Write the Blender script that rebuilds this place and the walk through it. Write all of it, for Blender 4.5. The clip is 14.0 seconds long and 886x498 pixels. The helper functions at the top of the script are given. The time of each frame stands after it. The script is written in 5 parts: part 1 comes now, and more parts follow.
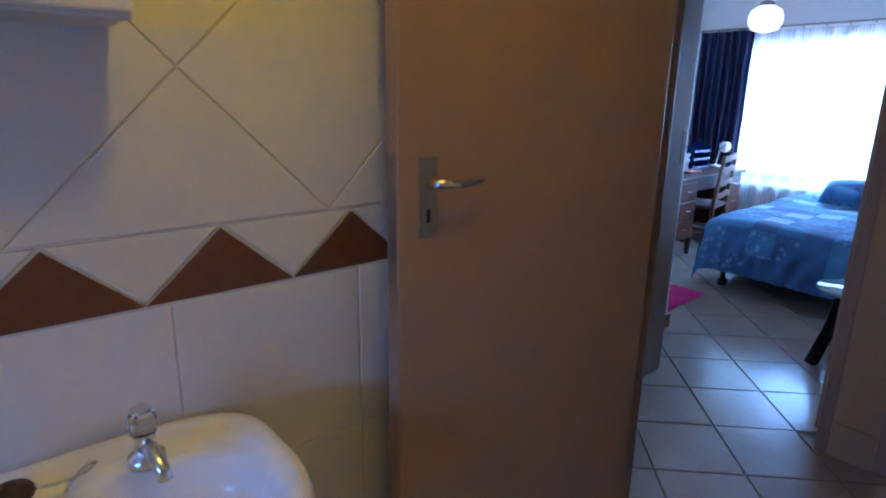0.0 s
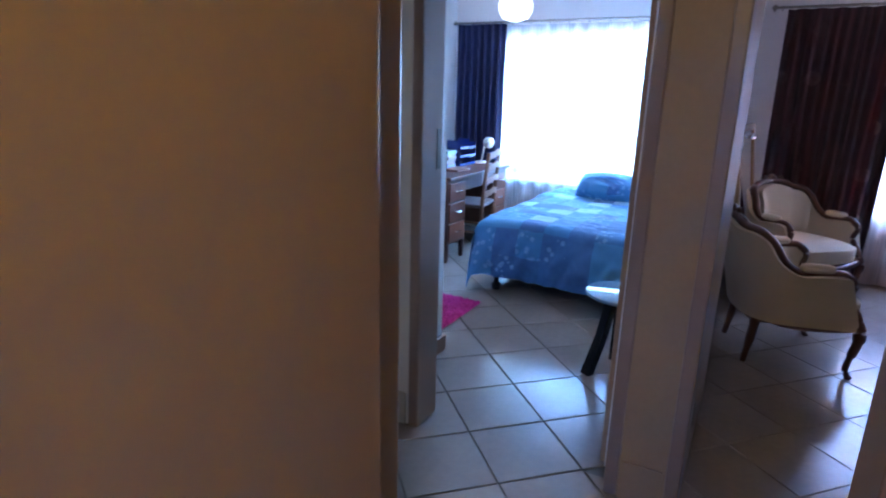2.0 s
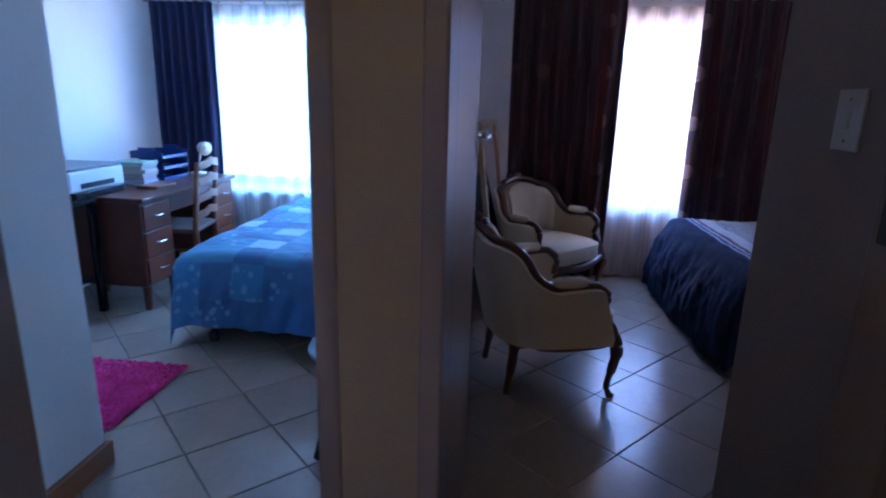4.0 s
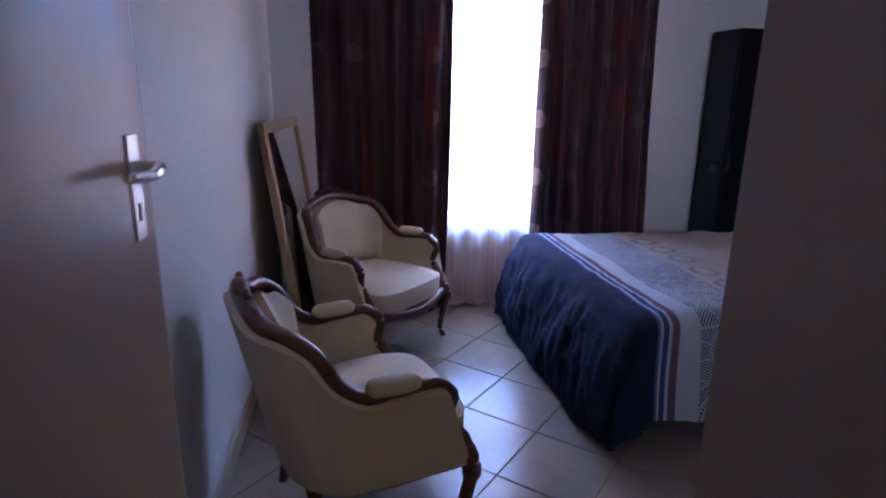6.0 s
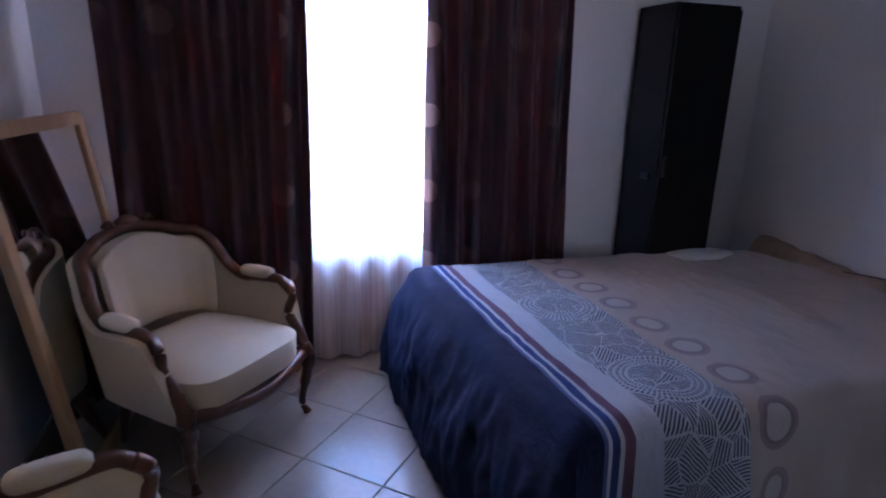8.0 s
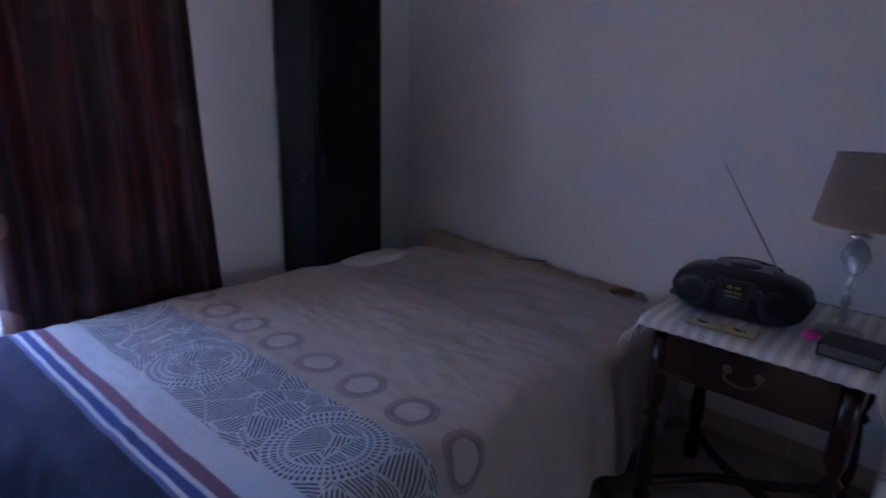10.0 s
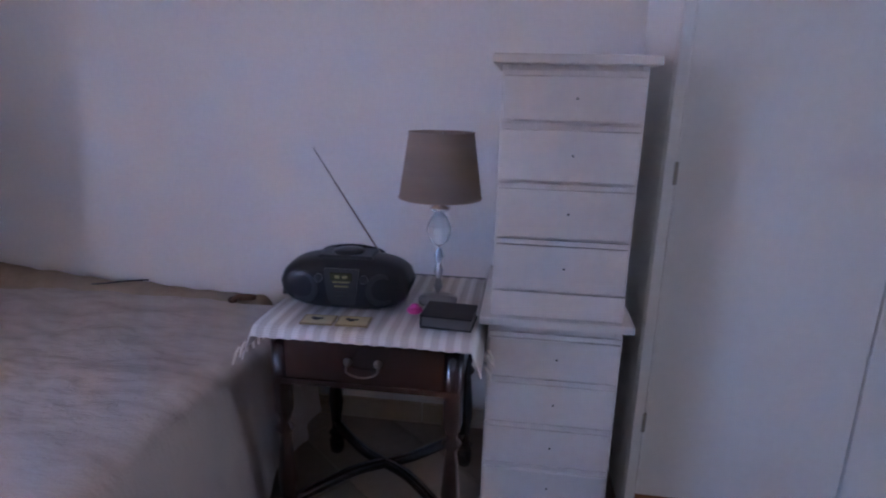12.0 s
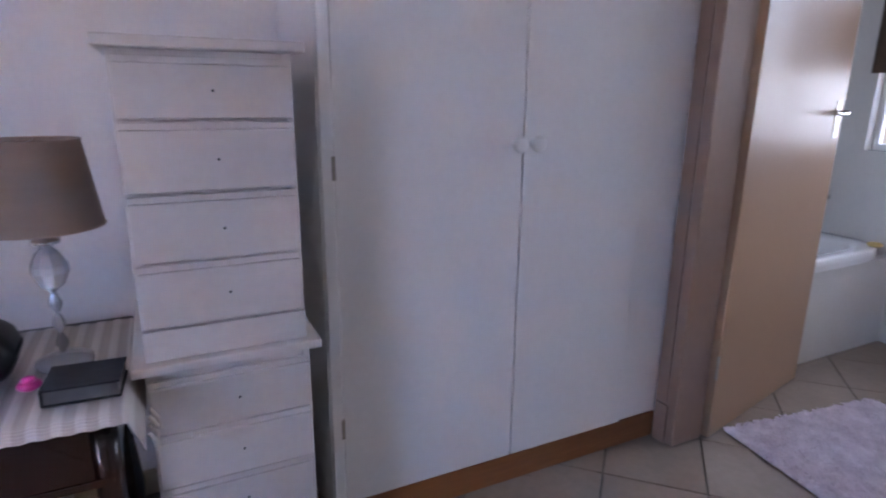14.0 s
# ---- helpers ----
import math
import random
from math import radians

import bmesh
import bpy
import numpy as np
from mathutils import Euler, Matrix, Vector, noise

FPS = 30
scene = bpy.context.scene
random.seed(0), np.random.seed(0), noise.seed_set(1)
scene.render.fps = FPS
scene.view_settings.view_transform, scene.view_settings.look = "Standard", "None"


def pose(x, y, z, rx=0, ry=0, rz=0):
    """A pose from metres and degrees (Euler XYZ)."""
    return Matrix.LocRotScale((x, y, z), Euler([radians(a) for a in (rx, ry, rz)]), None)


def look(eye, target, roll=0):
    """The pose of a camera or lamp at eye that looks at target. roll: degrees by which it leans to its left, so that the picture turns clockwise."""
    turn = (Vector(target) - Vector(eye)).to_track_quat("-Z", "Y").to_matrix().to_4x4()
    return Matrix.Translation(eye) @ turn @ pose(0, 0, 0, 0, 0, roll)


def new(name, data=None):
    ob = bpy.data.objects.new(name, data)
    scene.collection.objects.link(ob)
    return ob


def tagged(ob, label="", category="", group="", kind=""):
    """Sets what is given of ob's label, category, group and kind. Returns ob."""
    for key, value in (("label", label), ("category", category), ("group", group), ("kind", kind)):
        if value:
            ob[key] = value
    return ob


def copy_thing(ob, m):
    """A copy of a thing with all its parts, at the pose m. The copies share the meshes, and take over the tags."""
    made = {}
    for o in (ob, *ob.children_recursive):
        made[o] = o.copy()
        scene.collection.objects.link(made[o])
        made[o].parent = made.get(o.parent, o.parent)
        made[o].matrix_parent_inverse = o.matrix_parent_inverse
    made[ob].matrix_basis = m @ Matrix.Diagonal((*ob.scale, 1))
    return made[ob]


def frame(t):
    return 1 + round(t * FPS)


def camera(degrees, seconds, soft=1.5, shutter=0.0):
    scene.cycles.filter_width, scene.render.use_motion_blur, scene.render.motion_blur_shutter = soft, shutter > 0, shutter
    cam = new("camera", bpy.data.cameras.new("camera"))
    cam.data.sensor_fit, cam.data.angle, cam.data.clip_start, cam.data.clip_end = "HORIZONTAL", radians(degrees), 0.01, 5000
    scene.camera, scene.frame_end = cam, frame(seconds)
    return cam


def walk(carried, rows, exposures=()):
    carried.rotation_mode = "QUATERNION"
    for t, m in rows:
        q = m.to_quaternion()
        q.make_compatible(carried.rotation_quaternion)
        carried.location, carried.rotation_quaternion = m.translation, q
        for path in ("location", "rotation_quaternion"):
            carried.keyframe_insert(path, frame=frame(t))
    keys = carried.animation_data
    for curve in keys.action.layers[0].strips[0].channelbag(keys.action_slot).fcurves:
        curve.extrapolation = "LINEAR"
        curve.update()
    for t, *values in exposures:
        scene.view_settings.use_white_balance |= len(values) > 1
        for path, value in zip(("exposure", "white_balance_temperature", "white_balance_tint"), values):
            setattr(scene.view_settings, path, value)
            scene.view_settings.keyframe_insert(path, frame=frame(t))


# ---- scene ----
# Camera
cam = camera(75.05, 14.0, soft=2.0, shutter=0.3)
ROWS = [
    (0, 0.311, -0.642, 1.350, -39.81, -15.13, -0.85),
    (0.5, 0.385, -0.615, 1.348, -43.51, -15.18, -0.80),
    (1, 0.569, -0.530, 1.338, -49.47, -15.09, -1.04),
    (1.5, 0.739, -0.443, 1.336, -54.38, -15.15, -1.40),
    (2, 0.959, -0.375, 1.330, -60.81, -15.14, -1.56),
    (2.5, 1.176, -0.372, 1.318, -65.54, -15.01, -1.65),
    (3, 1.378, -0.378, 1.308, -70.58, -14.82, -1.66),
    (3.5, 1.579, -0.375, 1.311, -76.64, -14.74, -1.50),
    (4, 1.793, -0.396, 1.303, -83.14, -14.64, -1.37),
    (4.2, 1.884, -0.416, 1.303, -84.96, -14.69, -1.25),
    (6.3, 2.955, -0.641, 1.301, -99.25, -15.13, -0.94),
    (6.5, 3.059, -0.681, 1.302, -99.54, -15.25, -0.95),
    (6.8, 3.187, -0.732, 1.307, -100.22, -15.50, -1.12),
    (7.2, 3.353, -0.801, 1.310, -101.33, -15.77, -1.24),
    (9.3, 3.825, -1.179, 1.296, -124.17, -15.87, -1.74),
    (9.5, 3.848, -1.228, 1.292, -127.29, -15.80, -1.67),
    (10, 3.900, -1.318, 1.280, -136.97, -15.40, -1.62),
    (10.5, 3.926, -1.376, 1.266, -146.86, -15.13, -1.55),
    (11, 3.925, -1.436, 1.259, -156.94, -14.88, -1.36),
    (11.5, 3.905, -1.510, 1.257, -165.36, -15.04, -1.34),
    (12, 3.874, -1.562, 1.248, -172.12, -14.86, -1.38),
    (12.5, 3.856, -1.597, 1.244, -179.86, -14.57, -1.18),
    (13, 3.850, -1.624, 1.245, -188.45, -14.62, -1.08),
    (13.5, 3.852, -1.655, 1.246, -196.24, -14.75, -0.90),
    (14, 3.862, -1.724, 1.243, -206.00, -14.80, -0.55),
]
EXPO = [(0, -0.4, 4850, 20), (1.5, 0.2, 4900, 20), (3, -0.05, 4800, 18), (4.2, -0.6, 4550, 17), (6.5, 0.25, 5050, 21), (9.5, -0.4, 4950, 19), (11, 0.4, 5000, 21), (14, 1.28, 5500, 20)]
walk(cam, [(t, pose(x, y, z, 90 + p, r, w)) for t, x, y, z, w, p, r in ROWS], EXPO)

# World and lights
world = bpy.data.worlds.new("sky")
scene.world = world
world.use_nodes = True
wn = world.node_tree
sky = wn.nodes.new("ShaderNodeTexSky")
sky.sky_type, sky.sun_disc, sky.sun_elevation, sky.sun_rotation = "NISHITA", False, radians(50), radians(-60)
wn.nodes["Background"].inputs["Strength"].default_value = 0.12
wn.links.new(sky.outputs[0], wn.nodes["Background"].inputs[0])


def lamp(name, kind, place, target, energy, colour, **more):
    data = bpy.data.lights.new(name, kind)
    data.energy, data.color = energy, colour
    for key, value in more.items():
        if key == "size":
            data.size = value
        elif key == "size_y":
            data.shape, data.size_y = "RECTANGLE", value
        elif key == "radius":
            data.shadow_soft_size = value
        elif key == "angle":
            data.angle = value
    ob = new(name, data)
    ob.matrix_world = look(place, target)
    return ob


lamp("sun", "SUN", (-6, 8, 12), (0, 0, 0), 2.5, (1.0, 0.95, 0.88), angle=radians(0.5))
DAY1, DAY2, YARD = (0.42, 0.78, 1.0), (0.32, 0.56, 1.0), (1.0, 0.78, 0.60)
lamp("window_light_bedroom_1", "AREA", (6.75, 1.15, 1.35), (3.5, 1.05, 1.35), 72, DAY1, size=1.9, size_y=1.5)
lamp("window_light_bedroom_2_sky", "AREA", (8.0, -1.1, 2.6), (6.38, -1.4, 1.2), 1250, DAY2, size=6.0, size_y=2.0)
lamp("window_light_bedroom_2_yard", "AREA", (7.35, -1.4, -0.05), (6.3, -1.4, 1.5), 920, YARD, size=4.6, size_y=1.2)
# Fill lamp added beyond the hall's north end to brighten the hall; source unseen.
lamp("hall_fill_light", "AREA", (2.3, 3.55, 1.45), (2.3, 0.6, 0.9), 3.4, (1.0, 0.88, 0.68), size=0.8, size_y=1.0)
lamp("window_light_bathroom", "AREA", (-0.15, -2.8, 1.5), (2.3, -2.6, 0.3), 22, (0.95, 0.95, 1.0), size=1.7, size_y=1.3)
lamp("window_light_bathroom_1", "AREA", (-1.85, -0.85, 1.58), (0.35, 0.1, 0.55), 36, (0.22, 0.45, 1.0), size=1.0, size_y=0.7)
lamp("bathroom_bulb", "POINT", (0.60, -0.32, 2.20), (0, 0, 0), 15, (1.0, 0.60, 0.035), radius=0.06)


# Materials
def node_mat(name):
    m = bpy.data.materials.new(name)
    m.use_nodes = True
    nt = m.node_tree
    return m, nt, nt.nodes["Principled BSDF"]


def mth(nt, op, a, b=None, c=None):
    n = nt.nodes.new("ShaderNodeMath")
    n.operation = op
    for i, v in enumerate((a, b, c)):
        if v is None:
            continue
        if isinstance(v, (int, float)):
            n.inputs[i].default_value = v
        else:
            nt.links.new(v, n.inputs[i])
    return n.outputs[0]


def mixc(nt, fac, a, b):
    n = nt.nodes.new("ShaderNodeMix")
    n.data_type = "RGBA"
    if isinstance(fac, (int, float)):
        n.inputs[0].default_value = fac
    else:
        nt.links.new(fac, n.inputs[0])
    for i, v in ((6, a), (7, b)):
        if isinstance(v, tuple):
            n.inputs[i].default_value = (*v, 1)
        else:
            nt.links.new(v, n.inputs[i])
    return n.outputs[2]


def coords(nt, scale=(1, 1, 1)):
    tc = nt.nodes.new("ShaderNodeTexCoord")
    mp = nt.nodes.new("ShaderNodeMapping")
    mp.inputs["Scale"].default_value = scale
    nt.links.new(tc.outputs["Object"], mp.inputs[0])
    return mp.outputs[0]


def world_xyz(nt):
    g = nt.nodes.new("ShaderNodeNewGeometry")
    s = nt.nodes.new("ShaderNodeSeparateXYZ")
    nt.links.new(g.outputs["Position"], s.inputs[0])
    return s.outputs


def noise_tex(nt, vec, scale, detail=4, rough=0.55):
    n = nt.nodes.new("ShaderNodeTexNoise")
    n.inputs["Scale"].default_value, n.inputs["Detail"].default_value, n.inputs["Roughness"].default_value = scale, detail, rough
    nt.links.new(vec, n.inputs["Vector"])
    return n.outputs["Fac"]


def ramp(nt, fac, lo, hi):
    n = nt.nodes.new("ShaderNodeMapRange")
    n.inputs[1].default_value, n.inputs[2].default_value = lo, hi
    nt.links.new(fac, n.inputs[0])
    return n.outputs[0]


def bump(nt, bsdf, height, strength, dist=0.002):
    b = nt.nodes.new("ShaderNodeBump")
    b.inputs["Strength"].default_value, b.inputs["Distance"].default_value = strength, dist
    nt.links.new(height, b.inputs["Height"])
    nt.links.new(b.outputs[0], bsdf.inputs["Normal"])


def surface(name, a, b, rough=0.6, scale=(1, 1, 1), big=1.2, fine=45, metal=0.0, bumpy=0.15, coat=0.0, rand=0.0):
    """Two tones mixed by a wide and a fine noise, with fine relief."""
    m, nt, p = node_mat(name)
    v = coords(nt, scale)
    n1, n2 = noise_tex(nt, v, big), noise_tex(nt, v, fine, 3)
    f = ramp(nt, mth(nt, "ADD", mth(nt, "MULTIPLY", n1, 0.65), mth(nt, "MULTIPLY", n2, 0.35)), 0.33, 0.67)
    col = mixc(nt, f, a, b)
    if rand:
        oi = nt.nodes.new("ShaderNodeObjectInfo")
        hsv = nt.nodes.new("ShaderNodeHueSaturation")
        nt.links.new(mth(nt, "ADD", mth(nt, "MULTIPLY", oi.outputs["Random"], rand), 1 - rand / 2), hsv.inputs["Value"])
        nt.links.new(col, hsv.inputs["Color"])
        col = hsv.outputs[0]
    nt.links.new(col, p.inputs["Base Color"])
    nt.links.new(mth(nt, "ADD", mth(nt, "MULTIPLY", n1, 0.16), rough - 0.08), p.inputs["Roughness"])
    p.inputs["Metallic"].default_value = metal
    p.inputs["Coat Weight"].default_value = coat
    bump(nt, p, n2, bumpy)
    return m


def wood(name, a, b, rough=0.35, along="x", coat=0.2, grain=14):
    sc = {"x": (0.12, 1, 1), "y": (1, 0.12, 1), "z": (1, 1, 0.12)}[along]
    m, nt, p = node_mat(name)
    v = coords(nt, sc)
    w = noise_tex(nt, v, grain, 6, 0.65)
    w2 = noise_tex(nt, v, grain * 7, 3)
    f = ramp(nt, mth(nt, "ADD", mth(nt, "MULTIPLY", w, 0.7), mth(nt, "MULTIPLY", w2, 0.3)), 0.32, 0.68)
    nt.links.new(mixc(nt, f, a, b), p.inputs["Base Color"])
    p.inputs["Roughness"].default_value, p.inputs["Coat Weight"].default_value = rough, coat
    bump(nt, p, w2, 0.12)
    return m


PAINT = surface("wall_paint", (0.71, 0.685, 0.66), (0.78, 0.755, 0.725), 0.6, big=0.9, fine=60, bumpy=0.12)
HALLP = surface("hall_paint", (0.74, 0.67, 0.57), (0.80, 0.73, 0.63), 0.55, big=0.8, fine=60, bumpy=0.12)
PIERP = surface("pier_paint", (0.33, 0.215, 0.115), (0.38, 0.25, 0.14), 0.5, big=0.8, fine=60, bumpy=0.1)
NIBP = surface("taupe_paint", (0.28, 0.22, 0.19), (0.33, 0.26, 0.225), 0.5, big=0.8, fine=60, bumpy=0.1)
CEIL = surface("ceiling_paint", (0.72, 0.71, 0.69), (0.77, 0.76, 0.74), 0.8, bumpy=0.1)
WHITE = surface("white_enamel", (0.73, 0.72, 0.70), (0.79, 0.78, 0.76), 0.4, big=2, bumpy=0.08)
TILE = surface("floor_tile", (0.235, 0.19, 0.15), (0.295, 0.242, 0.19), 0.2, big=3, fine=30, bumpy=0.06, coat=0.0, rand=0.12)
TILE.node_tree.nodes["Principled BSDF"].inputs["Specular IOR Level"].default_value = 0.3
GROUT = surface("dark_grout", (0.10, 0.085, 0.07), (0.16, 0.14, 0.12), 0.9, bumpy=0.4)
SKIRT = surface("skirting_tile", (0.42, 0.33, 0.22), (0.52, 0.42, 0.30), 0.3, big=4, bumpy=0.05)
BROWNT = surface("brown_wall_tile", (0.12, 0.045, 0.022), (0.16, 0.065, 0.035), 0.19, big=5, bumpy=0.05)
WTILE = surface("white_wall_tile", (0.66, 0.64, 0.60), (0.72, 0.70, 0.66), 0.18, big=2, bumpy=0.03)
WGROUT = surface("light_grout", (0.62, 0.60, 0.55), (0.70, 0.67, 0.62), 0.8, bumpy=0.3)
DOORP = surface("brown_door_paint", (0.345, 0.226, 0.142), (0.362, 0.238, 0.150), 0.36, (1, 1, 0.5), big=2, fine=40, bumpy=0.08, coat=0.05)
DOORP.node_tree.nodes["Principled BSDF"].inputs["Specular IOR Level"].default_value = 0.16
FRAMEP = surface("brown_frame_paint", (0.27, 0.182, 0.135), (0.305, 0.206, 0.153), 0.32, big=2, bumpy=0.08, coat=0.2)
PLINTH = wood("plinth_wood", (0.20, 0.075, 0.022), (0.30, 0.12, 0.04), 0.4)
CHROME = surface("chrome", (0.75, 0.75, 0.76), (0.85, 0.85, 0.86), 0.18, metal=1.0, bumpy=0.02)
BRASS = surface("dull_plate", (0.30, 0.28, 0.24), (0.38, 0.35, 0.30), 0.32, metal=1.0, bumpy=0.05)
DULLM = surface("aged_metal", (0.09, 0.075, 0.06), (0.15, 0.125, 0.10), 0.35, metal=1.0, bumpy=0.05)
PORC = surface("porcelain", (0.78, 0.78, 0.77), (0.82, 0.82, 0.81), 0.1, bumpy=0.01, coat=0.5)
BLACK = surface("black_plastic", (0.010, 0.011, 0.014), (0.018, 0.019, 0.022), 0.3, bumpy=0.06)
BLACK.node_tree.nodes["Principled BSDF"].inputs["Specular IOR Level"].default_value = 0.25
DARKWD = wood("dark_cabinet", (0.005, 0.0045, 0.005), (0.009, 0.008, 0.008), 0.6, "z", 0.0)
DARKWD.node_tree.nodes["Principled BSDF"].inputs["Specular IOR Level"].default_value = 0.12
MAHOG = wood("mahogany", (0.018, 0.006, 0.004), (0.038, 0.012, 0.007), 0.25, "x", 0.4)
DESKW = wood("desk_wood", (0.052, 0.014, 0.006), (0.085, 0.025, 0.010), 0.35, "x", 0.1)
DESKF = wood("drawer_front_wood", (0.11, 0.032, 0.013), (0.16, 0.05, 0.02), 0.35, "x", 0.1)
PINE = wood("chair_wood", (0.13, 0.052, 0.022), (0.19, 0.08, 0.034), 0.5, "z", 0.0)
WALNUT = wood("carved_walnut", (0.060, 0.020, 0.009), (0.125, 0.046, 0.019), 0.3, "z", 0.22)
UPHOL = surface("cream_upholstery", (0.56, 0.46, 0.32), (0.64, 0.54, 0.39), 0.85, big=4, fine=220, bumpy=0.5)
MIRFR = wood("mirror_frame_wood", (0.34, 0.19, 0.08), (0.44, 0.27, 0.12), 0.35, "z")
SHADE = surface("lampshade_linen", (0.42, 0.32, 0.25), (0.48, 0.37, 0.29), 0.9, (1, 1, 6), big=3, fine=160, bumpy=0.4)
CREAMP = surface("cream_drawer_paint", (0.56, 0.52, 0.48), (0.63, 0.59, 0.54), 0.5, big=3, bumpy=0.1)
PINK = surface("pink_pile", (0.50, 0.02, 0.16), (0.70, 0.05, 0.28), 0.95, big=8, fine=90, bumpy=0.6)
LILAC = surface("lilac_pile", (0.56, 0.48, 0.54), (0.86, 0.79, 0.84), 0.95, big=14, fine=70, bumpy=0.6)


# Mesh helpers
def part(name, bm, mat, parent=None, label="", smooth=None, place=None):
    """Links a bmesh as one mesh object, under a thing or a part when one is given."""
    me = bpy.data.meshes.new(name)
    if smooth is not None:
        for f in bm.faces:
            f.smooth = True
        for e in bm.edges:
            if len(e.link_faces) == 2 and e.calc_face_angle(0) > radians(smooth):
                e.smooth = False
    bm.to_mesh(me)
    bm.free()
    me.materials.append(mat)
    ob = new(name, me)
    if parent is not None:
        ob.parent = parent
    if place is not None:
        ob.matrix_basis = place
    if label:
        tagged(ob, label)
    return ob


def thing(name, label, category, group="", place=None):
    ob = tagged(new(name), label, category, group)
    if place is not None:
        ob.matrix_basis = place
    return ob


def add_box(bm, x0, y0, z0, x1, y1, z1, bevel=0.0, seg=2):
    r = bmesh.ops.create_cube(bm, size=1)
    for v in r["verts"]:
        v.co = Vector((x0 + (v.co.x + 0.5) * (x1 - x0), y0 + (v.co.y + 0.5) * (y1 - y0), z0 + (v.co.z + 0.5) * (z1 - z0)))
    if bevel:
        es = list({e for v in r["verts"] for e in v.link_edges})
        bmesh.ops.bevel(bm, geom=es, offset=bevel, segments=seg, affect="EDGES", profile=0.5)
    return bm


def box(x0, y0, z0, x1, y1, z1, bevel=0.0, seg=2):
    return add_box(bmesh.new(), x0, y0, z0, x1, y1, z1, bevel, seg)


def boxes(rows, bevel=0.0):
    bm = bmesh.new()
    for r in rows:
        add_box(bm, *r, bevel)
    return bm


def lathe(profile, n=24, at=(0, 0, 0), bm=None):
    bm = bm or bmesh.new()
    rings = []
    for r, z in profile:
        rings.append([bm.verts.new((at[0] + max(r, 0.0004) * math.cos(2 * math.pi * i / n), at[1] + max(r, 0.0004) * math.sin(2 * math.pi * i / n), at[2] + z)) for i in range(n)])
    for a, b in zip(rings, rings[1:]):
        for i in range(n):
            bm.faces.new((a[i], a[(i + 1) % n], b[(i + 1) % n], b[i]))
    bm.faces.new(rings[0][::-1])
    bm.faces.new(rings[-1])
    return bm


def sweep(points, radii, n=10, bm=None, flat=1.0, closed=False):
    """A tube along points; flat squeezes it upright."""
    bm = bm or bmesh.new()
    pts = [Vector(p) for p in points]
    rings = []
    for i, p in enumerate(pts):
        d = (pts[min(i + 1, len(pts) - 1)] - pts[max(i - 1, 0)]).normalized()
        up = Vector((0, 0, 1)) if abs(d.z) < 0.95 else Vector((0, 1, 0))
        s = d.cross(up).normalized()
        u = s.cross(d).normalized()
        r = radii[i] if isinstance(radii, (list, tuple)) else radii
        rings.append([bm.verts.new(p + s * math.cos(2 * math.pi * k / n) * r + u * math.sin(2 * math.pi * k / n) * r * flat) for k in range(n)])
    for a, b in zip(rings, rings[1:]):
        for k in range(n):
            bm.faces.new((a[k], b[k], b[(k + 1) % n], a[(k + 1) % n]))
    bm.faces.new(rings[0])
    bm.faces.new(rings[-1][::-1])
    return bm


def spline(keys, n):
    """Smooth points through keys (Catmull-Rom)."""
    ks = [Vector(k) for k in keys]
    out = []
    for i in range(len(ks) - 1):
        a, b, c, d = ks[max(i - 1, 0)], ks[i], ks[i + 1], ks[min(i + 2, len(ks) - 1)]
        for j in range(n):
            t = j / n
            out.append(0.5 * ((2 * b) + (c - a) * t + (2 * a - 5 * b + 4 * c - d) * t * t + (3 * b - a - 3 * c + d) * t ** 3))
    return out + [ks[-1]]


def sheet(fn, nu, nv, thick=0.0):
    """A grid from fn(u, v) with u, v in 0..1, given thickness along its normals."""
    bm = bmesh.new()
    g = [[bm.verts.new(fn(i / nu, j / nv)) for j in range(nv + 1)] for i in range(nu + 1)]
    for i in range(nu):
        for j in range(nv):
            bm.faces.new((g[i][j], g[i + 1][j], g[i + 1][j + 1], g[i][j + 1]))
    bm.normal_update()
    if thick:
        bmesh.ops.solidify(bm, geom=bm.faces[:], thickness=thick)
    return bm


def structure(name, bm, mat, label=""):
    return tagged(part(name, bm, mat), label, kind="structure")


# Setting
H = 2.42
structure("floor", box(-1.2, -4.3, -0.1, 6.6, 3.2, -0.009), GROUT)
structure("ceiling", box(-1.2, -4.3, H, 6.6, 3.2, H + 0.1), CEIL)
structure("ground", box(-60, -60, -0.3, 60, 60, -0.12), surface("dry_ground", (0.30, 0.22, 0.14), (0.38, 0.29, 0.2), 0.9))
LINT = 2.04
structure("wall_hall_east", boxes([
    (2.76, 0.755, 0, 2.905, 3.05, H), (2.76, -0.05, LINT, 2.905, 0.755, H),
    (2.76, -1.05, LINT, 2.905, -0.245, H), (2.76, -1.6, 0, 2.905, -1.10, H)]), HALLP)
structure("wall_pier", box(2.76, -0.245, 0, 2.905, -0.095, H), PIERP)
structure("wall_hall_west", boxes([
    (1.70, 0.245, 0, 1.835, 3.05, H), (1.70, -0.59, LINT, 1.835, 0.245, H), (1.70, -1.8, 0, 1.835, -0.59, H)]), HALLP)
# The opening is added out of view, to let the hall's fill lamp in.
structure("wall_hall_north", boxes([(1.70, 3.05, 0, 1.95, 3.2, H), (2.65, 3.05, 0, 2.905, 3.2, H), (1.95, 3.05, 0, 2.65, 3.2, 0.9), (1.95, 3.05, 1.95, 2.65, 3.2, H)]), HALLP)
structure("wall_hall_south", box(1.835, -1.6, 0, 2.76, -1.45, H), HALLP)
structure("wall_between_bedrooms", box(2.905, -0.125, 0, 6.26, -0.02, H), PAINT)
